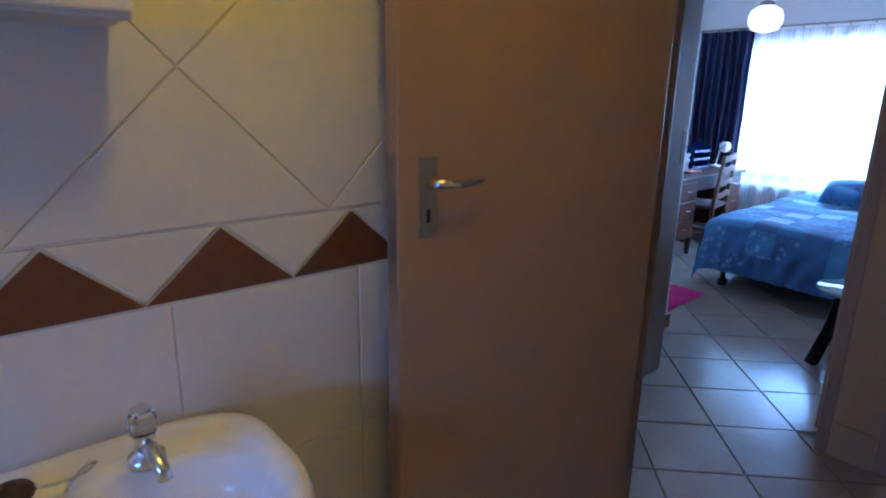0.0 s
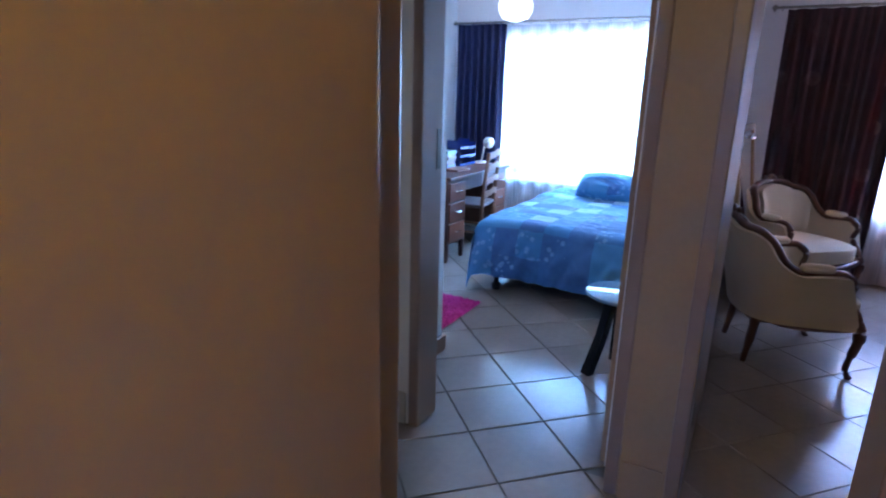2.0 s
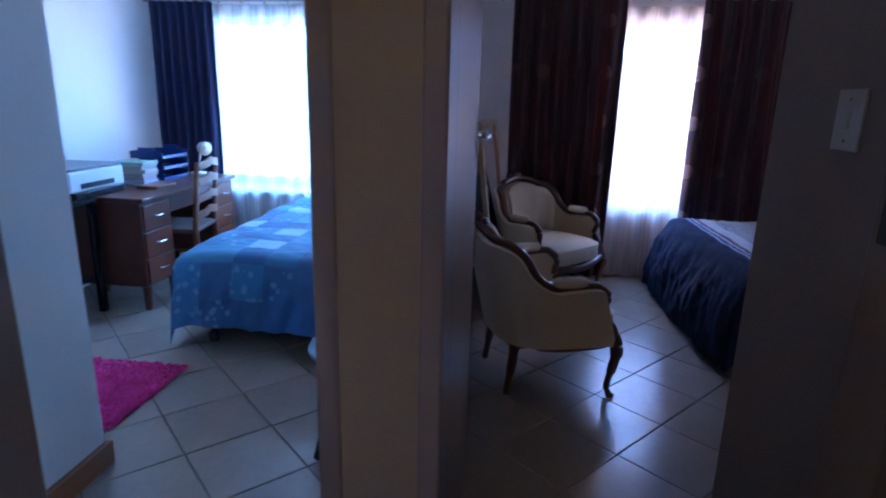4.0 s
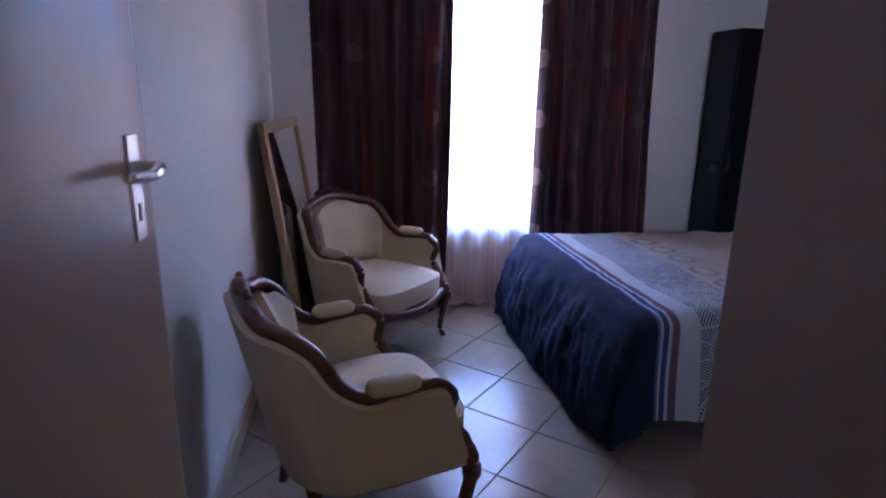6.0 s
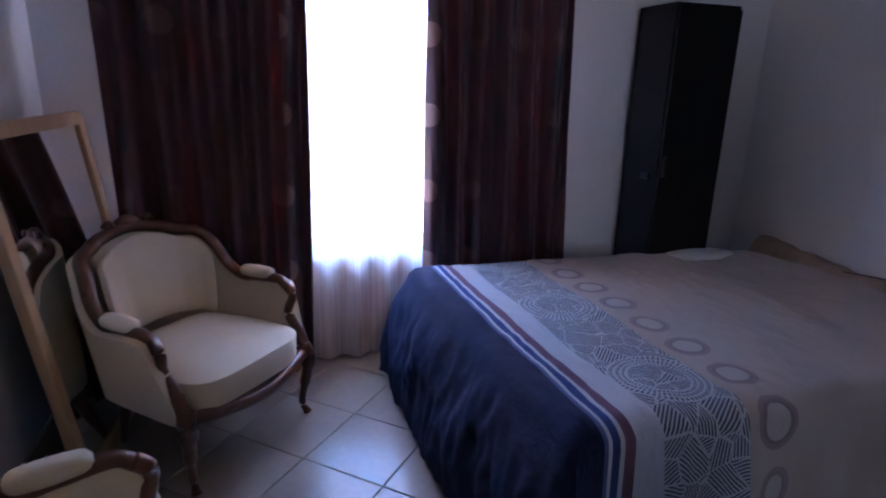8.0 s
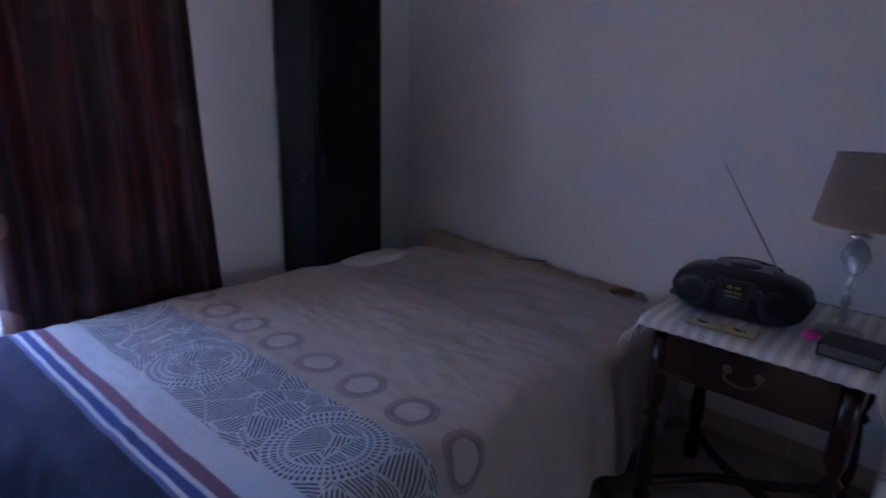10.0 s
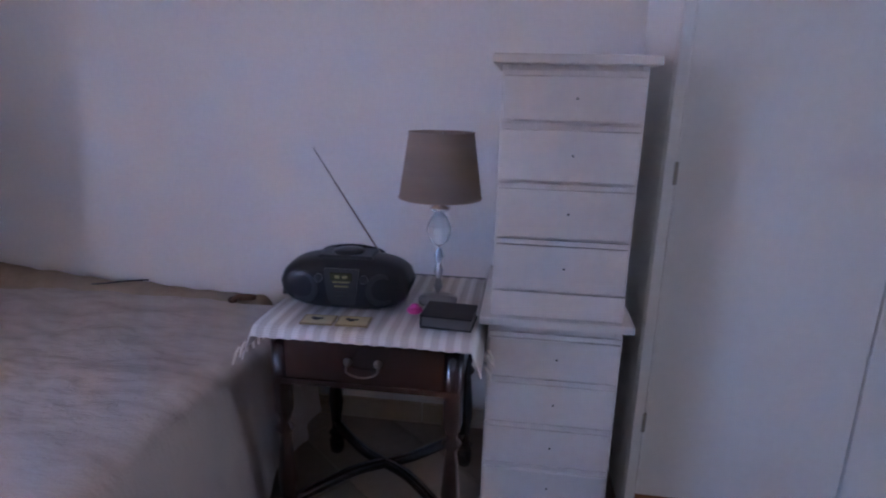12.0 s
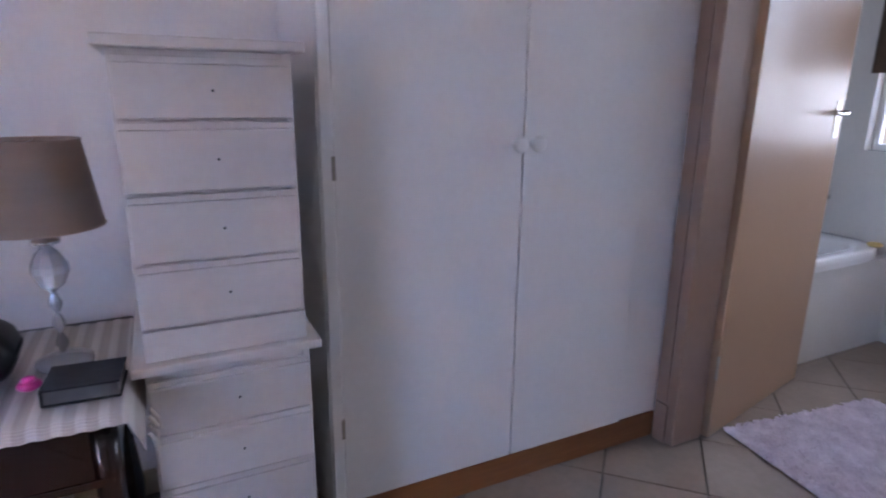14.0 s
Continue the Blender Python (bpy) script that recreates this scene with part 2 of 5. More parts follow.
structure("wall_bedroom_1_north", box(2.905, 2.45, 0, 6.5, 2.6, H), PAINT)
structure("wall_bedroom_1_nib", box(2.905, 0.99, 0.09, 3.455, 2.45, H), PAINT)
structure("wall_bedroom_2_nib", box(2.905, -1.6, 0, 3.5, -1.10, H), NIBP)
structure("wall_bedroom_2_south", box(2.27, -3.72, 0, 6.26, -3.57, H), PAINT)
structure("wall_bedroom_2_west", boxes([(2.13, -2.18, 0, 2.27, -1.75, H), (2.13, -3.075, LINT + .045, 2.27, -2.18, H), (2.13, -3.72, 0, 2.27, -3.075, H)]), PAINT)
structure("wall_bedroom_2_step", box(2.13, -1.75, 0, 3.5, -1.6, H), PAINT)
structure("wall_east", boxes([
    (6.26, 2.0, 0, 6.5, 2.6, H), (6.26, 0.2, 0, 6.5, 2.0, 0.54), (6.26, 0.2, 1.85, 6.5, 2.0, H),
    (6.26, -0.6, 0, 6.5, 0.2, H), (6.26, -2.2, 0, 6.5, -0.6, 0.53), (6.26, -2.2, 1.81, 6.5, -0.6, H), (6.26, -3.72, 0, 6.5, -2.2, H)]), PAINT)
structure("wall_bathroom_north", box(-1.2, 0.31, 0, 1.70, 0.46, H), WGROUT)
structure("wall_bathroom_west", boxes([(-1.2, -1.5, 0, -1.05, -1.1, H), (-1.2, -1.1, 0, -1.05, -0.2, 0.8), (-1.2, -1.1, 1.45, -1.05, -0.2, H), (-1.2, -0.2, 0, -1.05, 0.31, H)]), WTILE)
structure("wall_bathroom_south", box(-1.2, -1.65, 0, 1.70, -1.5, H), WTILE)
structure("wall_ensuite_west", boxes([(0.36, -4.1, 0, 0.5, -3.52, H), (0.36, -3.52, 0, 0.5, -2.15, 0.99), (0.36, -3.52, 1.95, 0.5, -2.15, H), (0.36, -2.15, 0, 0.5, -1.95, H)]), WTILE)
structure("wall_ensuite_south", box(0.36, -4.25, 0, 2.27, -4.1, H), WTILE)
structure("wall_ensuite_north", box(0.36, -1.95, 0, 2.13, -1.8, H), WTILE)


# Window glass, frames
def window(name, x0, x1, y0, y1, z0, z1, bars):
    w = tagged(new(name), "steel-framed window with a plain glass pane", "window", kind="structure")
    xm = (x0 + x1) / 2
    rows = [(xm - .015, y0, z0, xm + .015, y0 + .035, z1), (xm - .015, y1 - .035, z0, xm + .015, y1, z1), (xm - .015, y0 + .035, z0, xm + .015, y1 - .035, z0 + .035), (xm - .015, y0 + .035, z1 - .035, xm + .015, y1 - .035, z1)]
    part("window_frame", boxes(rows, 0.003), WHITE, w)
    for i in range(1, bars):
        y = y0 + (y1 - y0) * i / bars
        part("mullion", box(xm - .012, y - .014, z0 + .035, xm + .012, y + .014, z1 - .035, 0.003), WHITE, w)
    pane = part("pane", box(xm - .003, y0 + .03, z0 + .03, xm + .003, y1 - .03, z1 - .03), GLASS, w)
    pane.visible_shadow = False
    part("window_sill", box(x0 - .02, y0 + .002, z0 - .025, xm - .02, y1 - .002, z0 + .004, 0.004), WHITE, w)


m, nt, p = node_mat("clear_glass")
p.inputs["Transmission Weight"].default_value, p.inputs["Roughness"].default_value, p.inputs["IOR"].default_value = 1.0, 0.02, 1.45
p.inputs["Base Color"].default_value = (0.95, 0.97, 0.96, 1)
GLASS = m
window("window_1", 6.26, 6.5, 0.2, 2.0, 0.54, 1.85, 3)
window("window_3", 0.36, 0.5, -3.52, -2.15, 0.99, 1.95, 4)
window("window_4", -1.2, -1.05, -1.1, -0.2, 0.8, 1.45, 2)
window("window_2", 6.26, 6.5, -2.2, -0.6, 0.53, 1.81, 3)


# Unseen window, made up to go with the fill lamp behind it.
hw = tagged(new("window_5"), "unseen steel-framed window added at the end of the hall", "window", kind="structure")
part("window_frame", boxes([(1.951, 3.11, .901, 1.985, 3.14, 1.949), (2.615, 3.11, .901, 2.649, 3.14, 1.949), (1.985, 3.11, .901, 2.615, 3.14, .935), (1.985, 3.11, 1.915, 2.615, 3.14, 1.949)], .003), WHITE, hw)
part("mullion", box(2.286, 3.113, .935, 2.314, 3.137, 1.915, .003), WHITE, hw)
hp = part("pane", box(1.98, 3.122, .93, 2.62, 3.128, 1.92), GLASS, hw)
hp.visible_shadow = False


# Door frames and doors
def door_frame(name, x0, x1, y0, y1, w=0.045):
    f = tagged(new(name), "brown painted steel door frame", "door frame", kind="structure")
    for y in ((y0 - w, y0), (y1, y1 + w)):
        part("jamb", box(x0 - .006, y[0], 0, x1 + .006, y[1], LINT + w, 0.006), FRAMEP, f)
    part("head", box(x0 - .006, y0, LINT, x1 + .006, y1, LINT + w, 0.006), FRAMEP, f)
    return f


fr1 = door_frame("door_frame_1", 1.70, 1.835, -0.545, 0.20)
fr2 = door_frame("door_frame_2", 2.76, 2.905, -0.05, 0.71)
fr3 = door_frame("door_frame_3", 2.76, 2.905, -1.055, -0.29)
fr4 = door_frame("door_frame_4", 2.13, 2.27, -3.03, -2.225)
part("architrave", box(2.2705, -3.127, 0, 2.2765, -3.0755, LINT + .045, 0.002), FRAMEP, fr4)
part("block", box(2.277, -3.118, 0, 2.288, -3.062, .155, 0.003), FRAMEP, fr4)


def door(name, place, label, flip=1, width=0.81):
    """A flush door hinged at its origin that reaches along x, with lever handles near its far edge."""
    d = tagged(new(name), label, "door", kind="structure")
    d.matrix_basis = place
    leaf = part("leaf", box(0.003, -0.02, 0.008, width, 0.02, 2.03, 0.003), DOORP, d)
    part("lock_edge", box(width - .001, -0.011, 1.0, width + .0015, 0.011, 1.25), BRASS, d)
    for s in (-1, 1):
        hx = width - 0.062
        part("lock_plate", box(hx - .02, s * .021 - .002, 1.095, hx + .02, s * .021 + .002, 1.242, 0.0015), BRASS, d, "dull chrome lock plate")
        part("keyhole", box(hx - .004, s * .0235 - .001, 1.122, hx + .004, s * .0235 + .001, 1.147, 0.0008), BLACK, d)
        lever = sweep(spline([(hx, s * .02, 1.195), (hx, s * .045, 1.195), (hx - .012, s * .056, 1.196), (hx - .05, s * .058, 1.192), (hx - .105, s * .05, 1.196)], 6), [.011] * 12 + [.009] * 6 + [.008] * 6 + [.0065], 10)
        part("door_handle", lever, CHROME, d, "chrome lever handle", 50)
    for z in (0.25, 1.75):
        part("hinge", lathe([(.006, 0), (.006, .09)], 8, (0, -.021 * flip, z)), BRASS, d)
    return d


door("door_1", pose(1.697, 0.163, 0, 0, 0, 178.5), "brown painted flush bathroom door standing open")
door("door_2", pose(2.915, -0.02, 0, 0, 0, 0.5), "brown painted flush bedroom door standing open", width=0.78)
door("door_3", pose(2.925, -0.268, 0, 0, 0, 0.3), "brown painted flush bedroom door standing open by the wall", width=0.78)
door("door_4", pose(2.118, -3.028, 0, 0, 0, 192.5), "brown painted flush door standing open into the bathroom", width=0.80)


# Bedroom 2: bed
def bed_cover(x0, x1, y0, y1, top, low_side, low_foot, head, bulge, seed, flare, skew=0.0):
    """A cover over a bed: u across x with both sides hanging, v along y from the foot's hem to the head."""
    W, sd = x1 - x0, top - low_side
    L, fd = abs(y0 - y1), top - low_foot
    sgn = 1 if y0 > y1 else -1

    def f(u, v):
        a = -sd + u * (W + 2 * sd)
        b = -fd + v * (L + fd)
        x = x0 + min(max(a, 0), W)
        dz = max(-a, a - W, 0)
        fz = max(-b, 0)
        y = y0 - sgn * max(b, 0)
        r = 0.09
        ex, ey = min(max(a, 0), max(W - a, 0)), max(b, 0)
        z = top
        for e in (ex, ey):
            if e < r:
                z -= r * (1 - math.sqrt(max(0, 1 - ((r - e) / r) ** 2))) * 0.55
        z += head * (1 - math.cos(min(max((b - L + 0.75) / 0.35, 0), 1) * math.pi)) / 2
        y += sgn * skew * min(max(a / W, 0), 1) * max(0, 1 - max(b, 0) / 1.1)
        k = noise.noise(Vector((x * 5 + seed, y * 5, 0.3)))
        z += 0.016 * noise.noise(Vector((x * 2.6 + seed, y * 2.6, 1.7))) + 0.006 * k + 0.010 * abs(noise.noise(Vector((x * 9 + y * 6 + seed, y * 16 - x * 5, 0.9)))) + 0.016 * min(max((b - L + 0.9) / 0.4, 0), 1) * noise.noise(Vector((x * 5.5 + seed, y * 9, 2.2)))
        drop = math.hypot(dz, fz) if dz and fz else dz + fz
        z -= drop
        if dz:
            s = -1 if a < 0 else 1
            x += s * (flare * min(dz / sd, 1) + 0.018 * math.sin(y * 23 + 2 * noise.noise(Vector((y * 3, seed, 0)))) * min(dz / 0.2, 1))
        if fz:
            q = Vector((x * 4.5, seed + 4, fz * 3.0))
            fold = 1.1 * noise.noise(q) + 0.8 * noise.noise(Vector((x * 15 + fz * 5, seed, fz * 5))) + 0.4 * (1 - 2 * abs(noise.noise(Vector((x * 13 + fz * 5, seed + 7, fz * 7 - x * 3))))) + 0.35 * abs(noise.noise(Vector((x * 34 + fz * 16, seed + 7, fz * 9))))
            y += sgn * (flare * min(fz / fd, 1) * 1.5 + bulge * math.sin(min(fz / fd, 1) * 2.6) + 0.026 * fold * min(fz / 0.10, 1))
        if dz and fz:
            y -= sgn * 0.04
        return Vector((x, y, max(z, 0.025 + 0.01 * k)))
    return f


def band(nt, v, lo, hi):
    return mth(nt, "MULTIPLY", mth(nt, "GREATER_THAN", v, lo), mth(nt, "LESS_THAN", v, hi))


def cover_material():
    """Blue foot, stripes, open-work band with medallions, a row of rings, beige throw; laid out along the cover's own length."""
    m, nt, p = node_mat("bed_cover_fabric")
    at = nt.nodes.new("ShaderNodeUVMap")
    s = nt.nodes.new("ShaderNodeSeparateXYZ")
    nt.links.new(at.outputs[0], s.inputs[0])
    x, y = s.outputs[0], s.outputs[1]
    v = coords(nt)
    n = noise_tex(nt, v, 3.0)
    fine = noise_tex(nt, v, 260, 2)
    blue = mixc(nt, n, (0.014, 0.017, 0.040), (0.026, 0.031, 0.070))
    beige = mixc(nt, n, (0.36, 0.30, 0.265), (0.46, 0.395, 0.35))
    pale = mixc(nt, n, (0.40, 0.42, 0.46), (0.50, 0.51, 0.54))
    col = mixc(nt, mth(nt, "GREATER_THAN", y, 0.0), blue, pale)
    col = mixc(nt, band(nt, y, 0.0, 0.012), col, (0.10, 0.12, 0.24))
    col = mixc(nt, band(nt, y, 0.022, 0.045), col, (0.05, 0.07, 0.2))
    col = mixc(nt, band(nt, y, 0.058, 0.088), col, (0.16, 0.095, 0.135))
    # open-work band
    cm = nt.nodes.new("ShaderNodeCombineXYZ")
    nt.links.new(x, cm.inputs[0])
    nt.links.new(y, cm.inputs[1])
    vo = nt.nodes.new("ShaderNodeTexVoronoi")
    vo.inputs["Scale"].default_value = 12
    nt.links.new(cm.outputs[0], vo.inputs["Vector"])
    ve = nt.nodes.new("ShaderNodeTexVoronoi")
    ve.feature = "DISTANCE_TO_EDGE"
    ve.inputs["Scale"].default_value = 12
    nt.links.new(cm.outputs[0], ve.inputs["Vector"])
    seam = mth(nt, "GREATER_THAN", ve.outputs["Distance"], 0.022)
    sc = nt.nodes.new("ShaderNodeSeparateColor")
    nt.links.new(vo.outputs["Color"], sc.inputs[0])
    ang = mth(nt, "MULTIPLY", sc.outputs[0], 6.28)
    st = mth(nt, "ADD", mth(nt, "MULTIPLY", x, mth(nt, "COSINE", ang)), mth(nt, "MULTIPLY", y, mth(nt, "SINE", ang)))
    slits = mth(nt, "GREATER_THAN", mth(nt, "SINE", mth(nt, "MULTIPLY", st, 640)), -0.1)
    cell = mth(nt, "SUBTRACT", mth(nt, "MULTIPLY", mth(nt, "FRACT", mth(nt, "DIVIDE", mth(nt, "ADD", x, 0.08), 0.56)), 0.56), 0.28)
    d = mth(nt, "SQRT", mth(nt, "ADD", mth(nt, "POWER", cell, 2), mth(nt, "POWER", mth(nt, "SUBTRACT", y, 0.300), 2)))
    theta = mth(nt, "ARCTAN2", cell, mth(nt, "SUBTRACT", y, 0.300))
    spokes = mth(nt, "GREATER_THAN", mth(nt, "SINE", mth(nt, "MULTIPLY", theta, 56)), -0.1)
    rim = mth(nt, "ADD", mth(nt, "ADD", band(nt, d, 0.090, 0.099), band(nt, d, 0.104, 0.116)), band(nt, d, 0.122, 0.134))
    inner = mth(nt, "GREATER_THAN", d, 0.140)
    slits = mth(nt, "MULTIPLY", slits, seam)
    hole = mth(nt, "ADD", mth(nt, "MULTIPLY", slits, mth(nt, "MAXIMUM", inner, mth(nt, "LESS_THAN", d, 0.083))), mth(nt, "MULTIPLY", rim, spokes))
    hole = mth(nt, "MULTIPLY", mth(nt, "MINIMUM", hole, 1.0), band(nt, y, 0.168, 0.432))
    col = mixc(nt, mth(nt, "GREATER_THAN", y, 0.432), col, beige)
    col = mixc(nt, mth(nt, "MULTIPLY", hole, 0.88), col, (0.045, 0.05, 0.075))
    # rings
    rc = mth(nt, "SUBTRACT", mth(nt, "MULTIPLY", mth(nt, "FRACT", mth(nt, "DIVIDE", mth(nt, "ADD", x, 0.1085), 0.187)), 0.187), 0.0935)
    rd = mth(nt, "SQRT", mth(nt, "ADD", mth(nt, "POWER", rc, 2), mth(nt, "POWER", mth(nt, "MULTIPLY", mth(nt, "SUBTRACT", y, 0.53), 1.0), 2)))
    col = mixc(nt, mth(nt, "MULTIPLY", mth(nt, "LESS_THAN", rd, 0.046), 0.35), col, mixc(nt, n, (0.40, 0.40, 0.41), (0.46, 0.46, 0.47)))
    ringy = mth(nt, "ADD", band(nt, rd, 0.043, 0.054), mth(nt, "MULTIPLY", band(nt, rd, 0.054, 0.068), 0.75))
    col = mixc(nt, mth(nt, "MULTIPLY", ringy, mth(nt, "ADD", 0.2, mth(nt, "MULTIPLY", n, 0.8))), col, (0.15, 0.12, 0.15))
    nt.links.new(col, p.inputs["Base Color"])
    p.inputs["Roughness"].default_value = 0.9
    p.inputs["Specular IOR Level"].default_value = 0.15
    wr = noise_tex(nt, coords(nt, (1.0, 2.2, 1.0)), 9, 5, 0.6)
    bump(nt, p, mth(nt, "ADD", mth(nt, "MULTIPLY", wr, 2.6), mth(nt, "SUBTRACT", mth(nt, "MULTIPLY", fine, 0.5), mth(nt, "MULTIPLY", hole, 0.8))), 0.6, 0.006)
    return m


def uv_from(ob, nu, nv, fn):
    """Lays a flat measure of the cloth, in metres, on the grid's faces."""
    me = ob.data
    uv = me.uv_layers.new(name="cloth")
    for loop in me.loops:
        i = loop.vertex_index % ((nu + 1) * (nv + 1))
        uv.data[loop.index].uv = fn((i // (nv + 1)) / nu, (i % (nv + 1)) / nv)


BX0, BX1, BY0, BY1, BT = 4.62, 5.99, -1.58, -3.42, 0.525
bed2 = thing("bed", "double bed with a dark blue and beige patterned cover", "bed")
part("base", box(BX0 + .03, BY1, 0.10, BX1 - .03, BY0 - .04, 0.27, 0.02), surface("bed_base_cloth", (0.34, 0.26, 0.23), (0.42, 0.33, 0.29), 0.9), bed2)
part("mattress", box(BX0 + .015, BY1, 0.272, BX1 - .015, BY0 - .03, 0.44, 0.05, 3), surface("mattress_cloth", (0.50, 0.46, 0.40), (0.58, 0.54, 0.48), 0.9), bed2)
for lx in (BX0 + .12, BX1 - .12):
    for ly in (BY0 - .14, BY1 + .14):
        part("leg", lathe([(.03, 0), (.028, .03), (.022, .10)], 12, (lx, ly, 0)), BLACK, bed2)
NU, NV = 150, 170
LOWS, LOWF = 0.17, 0.03
c2 = part("bed_cover", sheet(bed_cover(BX0, BX1, BY0, BY1, BT, LOWS, LOWF, -0.03, 0.06, 3.0, 0.05, 0.07), NU, NV), cover_material(), None, "dark blue and beige bed cover with open-work band and rings", 60)
tagged(c2, category="bed cover")
uv_from(c2, NU, NV, lambda u, v: (-(BT - LOWS) + u * (BX1 - BX0 + 2 * (BT - LOWS)), -(BT - LOWF) + v * (BY0 - BY1 + BT - LOWF) - 0.09))


# Armchairs
def armchair(name, place):
    c = thing(name, "cream upholstered armchair with carved walnut frame", "armchair", "pair of cream armchairs", place)
    half = [(-.30, -.235, .525), (-.305, -.20, .54), (-.302, -.10, .535), (-.298, -.02, .53), (-.288, .05, .575), (-.268, .10, .655), (-.238, .158, .705), (-.175, .207, .718), (-.12, .228, .74), (0, .242, .76)]
    keys = half + [(-x, y, z) for x, y, z in half[-2::-1]]
    rail = spline(keys, 6)
    n = len(rail)

    def shell(u, v):
        p = rail[min(int(round(u * (n - 1))), n - 1)]
        lean = 1 - v
        return Vector((p.x * (1 - 0.12 * lean), p.y * (1 + (-0.45 if p.y > 0 else 0.38) * lean), 0.265 + (p.z - 0.265) * v))
    part("outer_shell", sheet(shell, n - 1, 8, 0.045), UPHOL, c, "", 60)
    part("top_rail", sweep([(q.x, q.y, q.z + .004) for q in rail], [.021 + .006 * math.sin(i * math.pi / (n - 1)) for i in range(n)], 10, None, 0.85), WALNUT, c, "carved walnut rail", 60)
    crest = sweep([(x, .242, .775 + .012 * math.cos(x * 40)) for x in [i * .012 - .06 for i in range(11)]], [.012 + .012 * math.sin(i * math.pi / 10) for i in range(11)], 8)
    part("crest_carving", crest, WALNUT, c, "", 60)
    for s in (-1, 1):
        curl = [(s * (.075 + .022 * (1 - k / 14) * math.cos(k * .62)), .233, .776 + .022 * (1 - k / 14) * math.sin(k * .62)) for k in range(14)]
        part("carved_scroll", sweep(curl, [.011 - .0005 * k for k in range(14)], 8), WALNUT, c, "", 60)
        bud = sweep(spline([(s * .10, .235, .756), (s * .14, .222, .754), (s * .185, .205, .728)], 5), [.006, .010, .013, .012, .011, .013, .011, .010, .008, .006, .005], 8)
        part("carved_leaf", bud, WALNUT, c, "", 60)
    for s in (-1, 1):
        pad = sweep(spline([(s * .304, -.17, .562), (s * .301, -.09, .56), (s * .297, -.02, .56)], 6), [.012, .026, .032, .034, .035, .036, .036, .036, .035, .034, .032, .026, .012], 12, None, 0.7)
        part("arm_pad", pad, UPHOL, c, "", 60)
        post = sweep(spline([(s * .30, -.235, .53), (s * .305, -.268, .49), (s * .290, -.255, .42), (s * .288, -.305, .345), (s * .283, -.332, .27)], 6), [.02] * 6 + [.018] * 6 + [.02] * 6 + [.025] * 7, 10)
        part("arm_post", post, WALNUT, c, "", 60)
        leg = sweep(spline([(s * .280, -.322, .30), (s * .293, -.342, .23), (s * .285, -.328, .13), (s * .275, -.318, .05), (s * .282, -.338, .0)], 6), [.032] * 4 + [.03] * 4 + [.022] * 5 + [.015] * 6 + [.014] * 4 + [.02, .018], 10)
        part("leg", leg, WALNUT, c, "", 60)
        rear = sweep(spline([(s * .19, .10, .30), (s * .19, .105, .18), (s * .195, .13, .0)], 6), [.027] * 5 + [.022] * 4 + [.016] * 4, 10)
        part("leg", rear, WALNUT, c, "", 60)
    apron = spline([(-.280, -.33, .272), (-.14, -.365, .255), (0, -.38, .243), (.14, -.365, .255), (.280, -.33, .272)], 6)
    part("front_rail", sweep(apron, .024, 8), WALNUT, c, "", 60)
    low = [shell(i / (n - 1), 0) for i in range(n)]
    part("seat_rail", sweep([(q.x, q.y, q.z - .003 - .018 * math.sin(i * math.pi * 4 / (n - 1)) ** 2) for i, q in enumerate(low)], .02, 8), WALNUT, c, "", 60)

    def cushion(u, v):
        a = u * 2 * math.pi
        if v < 0.5:
            r, z = min(v * 2.2, 1), 0.0
        else:
            r, z = min((1 - v) * 2.2, 1), 1.0
        e = 0.42
        cx, cy = math.cos(a), math.sin(a)
        x = math.copysign(abs(cx) ** e, cx) * .24 * r
        y = math.copysign(abs(cy) ** e, cy) * .245 * r - .115
        puff = 0.045 * (1 - r ** 4)
        front = 1 + 0.05 * max(0, -(y + .115) / .245)
        return Vector((x * front * (1.06 if y < -.1 else 0.96), y * front, .28 if z == 0 else .375 + puff))
    bm = sheet(cushion, 40, 20)
    bmesh.ops.remove_doubles(bm, verts=bm.verts, dist=0.0005)
    part("seat_cushion", bm, UPHOL, c, "", 75)

    def inner(u, v):
        q = shell(.27 + .46 * u, .34 + .60 * v)
        w = Vector((q.x, q.y + .02, 0)).normalized()
        puff = math.sin(math.pi * u) ** .5 * math.sin(math.pi * v) ** .5
        return q - w * (.040 + .028 * puff)
    part("backrest", sheet(inner, 24, 14, -0.02), UPHOL, c, "", 60)
    part("backrest_piping", sweep([inner(.5 + .5 * math.cos(k * math.pi / 16), .5 + .5 * math.sin(k * math.pi / 16)) for k in range(17)], .0045, 6), UPHOL, c, "", 60)
    return c


ch1 = armchair("armchair", pose(4.43, -0.495, 0, 0, 0, 17))
copy_thing(ch1, pose(5.78, -0.61, 0, 0, 0, -43))


# Curtains
def curtain(name, x, y0, y1, z0, z1, folds, depth, mat, label, seed, spread=0.0, thick=0.004, nu=160, nv=24, sagl=0.0):
    def f(u, v):
        t = 1 - v
        w = (y1 - y0) * (1 + spread * t * t)
        mid = (y0 + y1) / 2
        yy = mid + (u - .5) * w + sagl * t * t
        ph = u * folds * 2 * math.pi + 1.4 * noise.noise(Vector((u * 6 + seed, v * 1.2, seed)))
        return Vector((x + depth * math.sin(ph) * (0.7 + 0.3 * t) + 0.01 * noise.noise(Vector((u * 9, v * 4, seed + 2))), yy, z0 + (z1 - z0) * v))
    ob = part(name, sheet(f, nu, nv, thick), mat, None, label, 60)
    return tagged(ob, category="curtain")


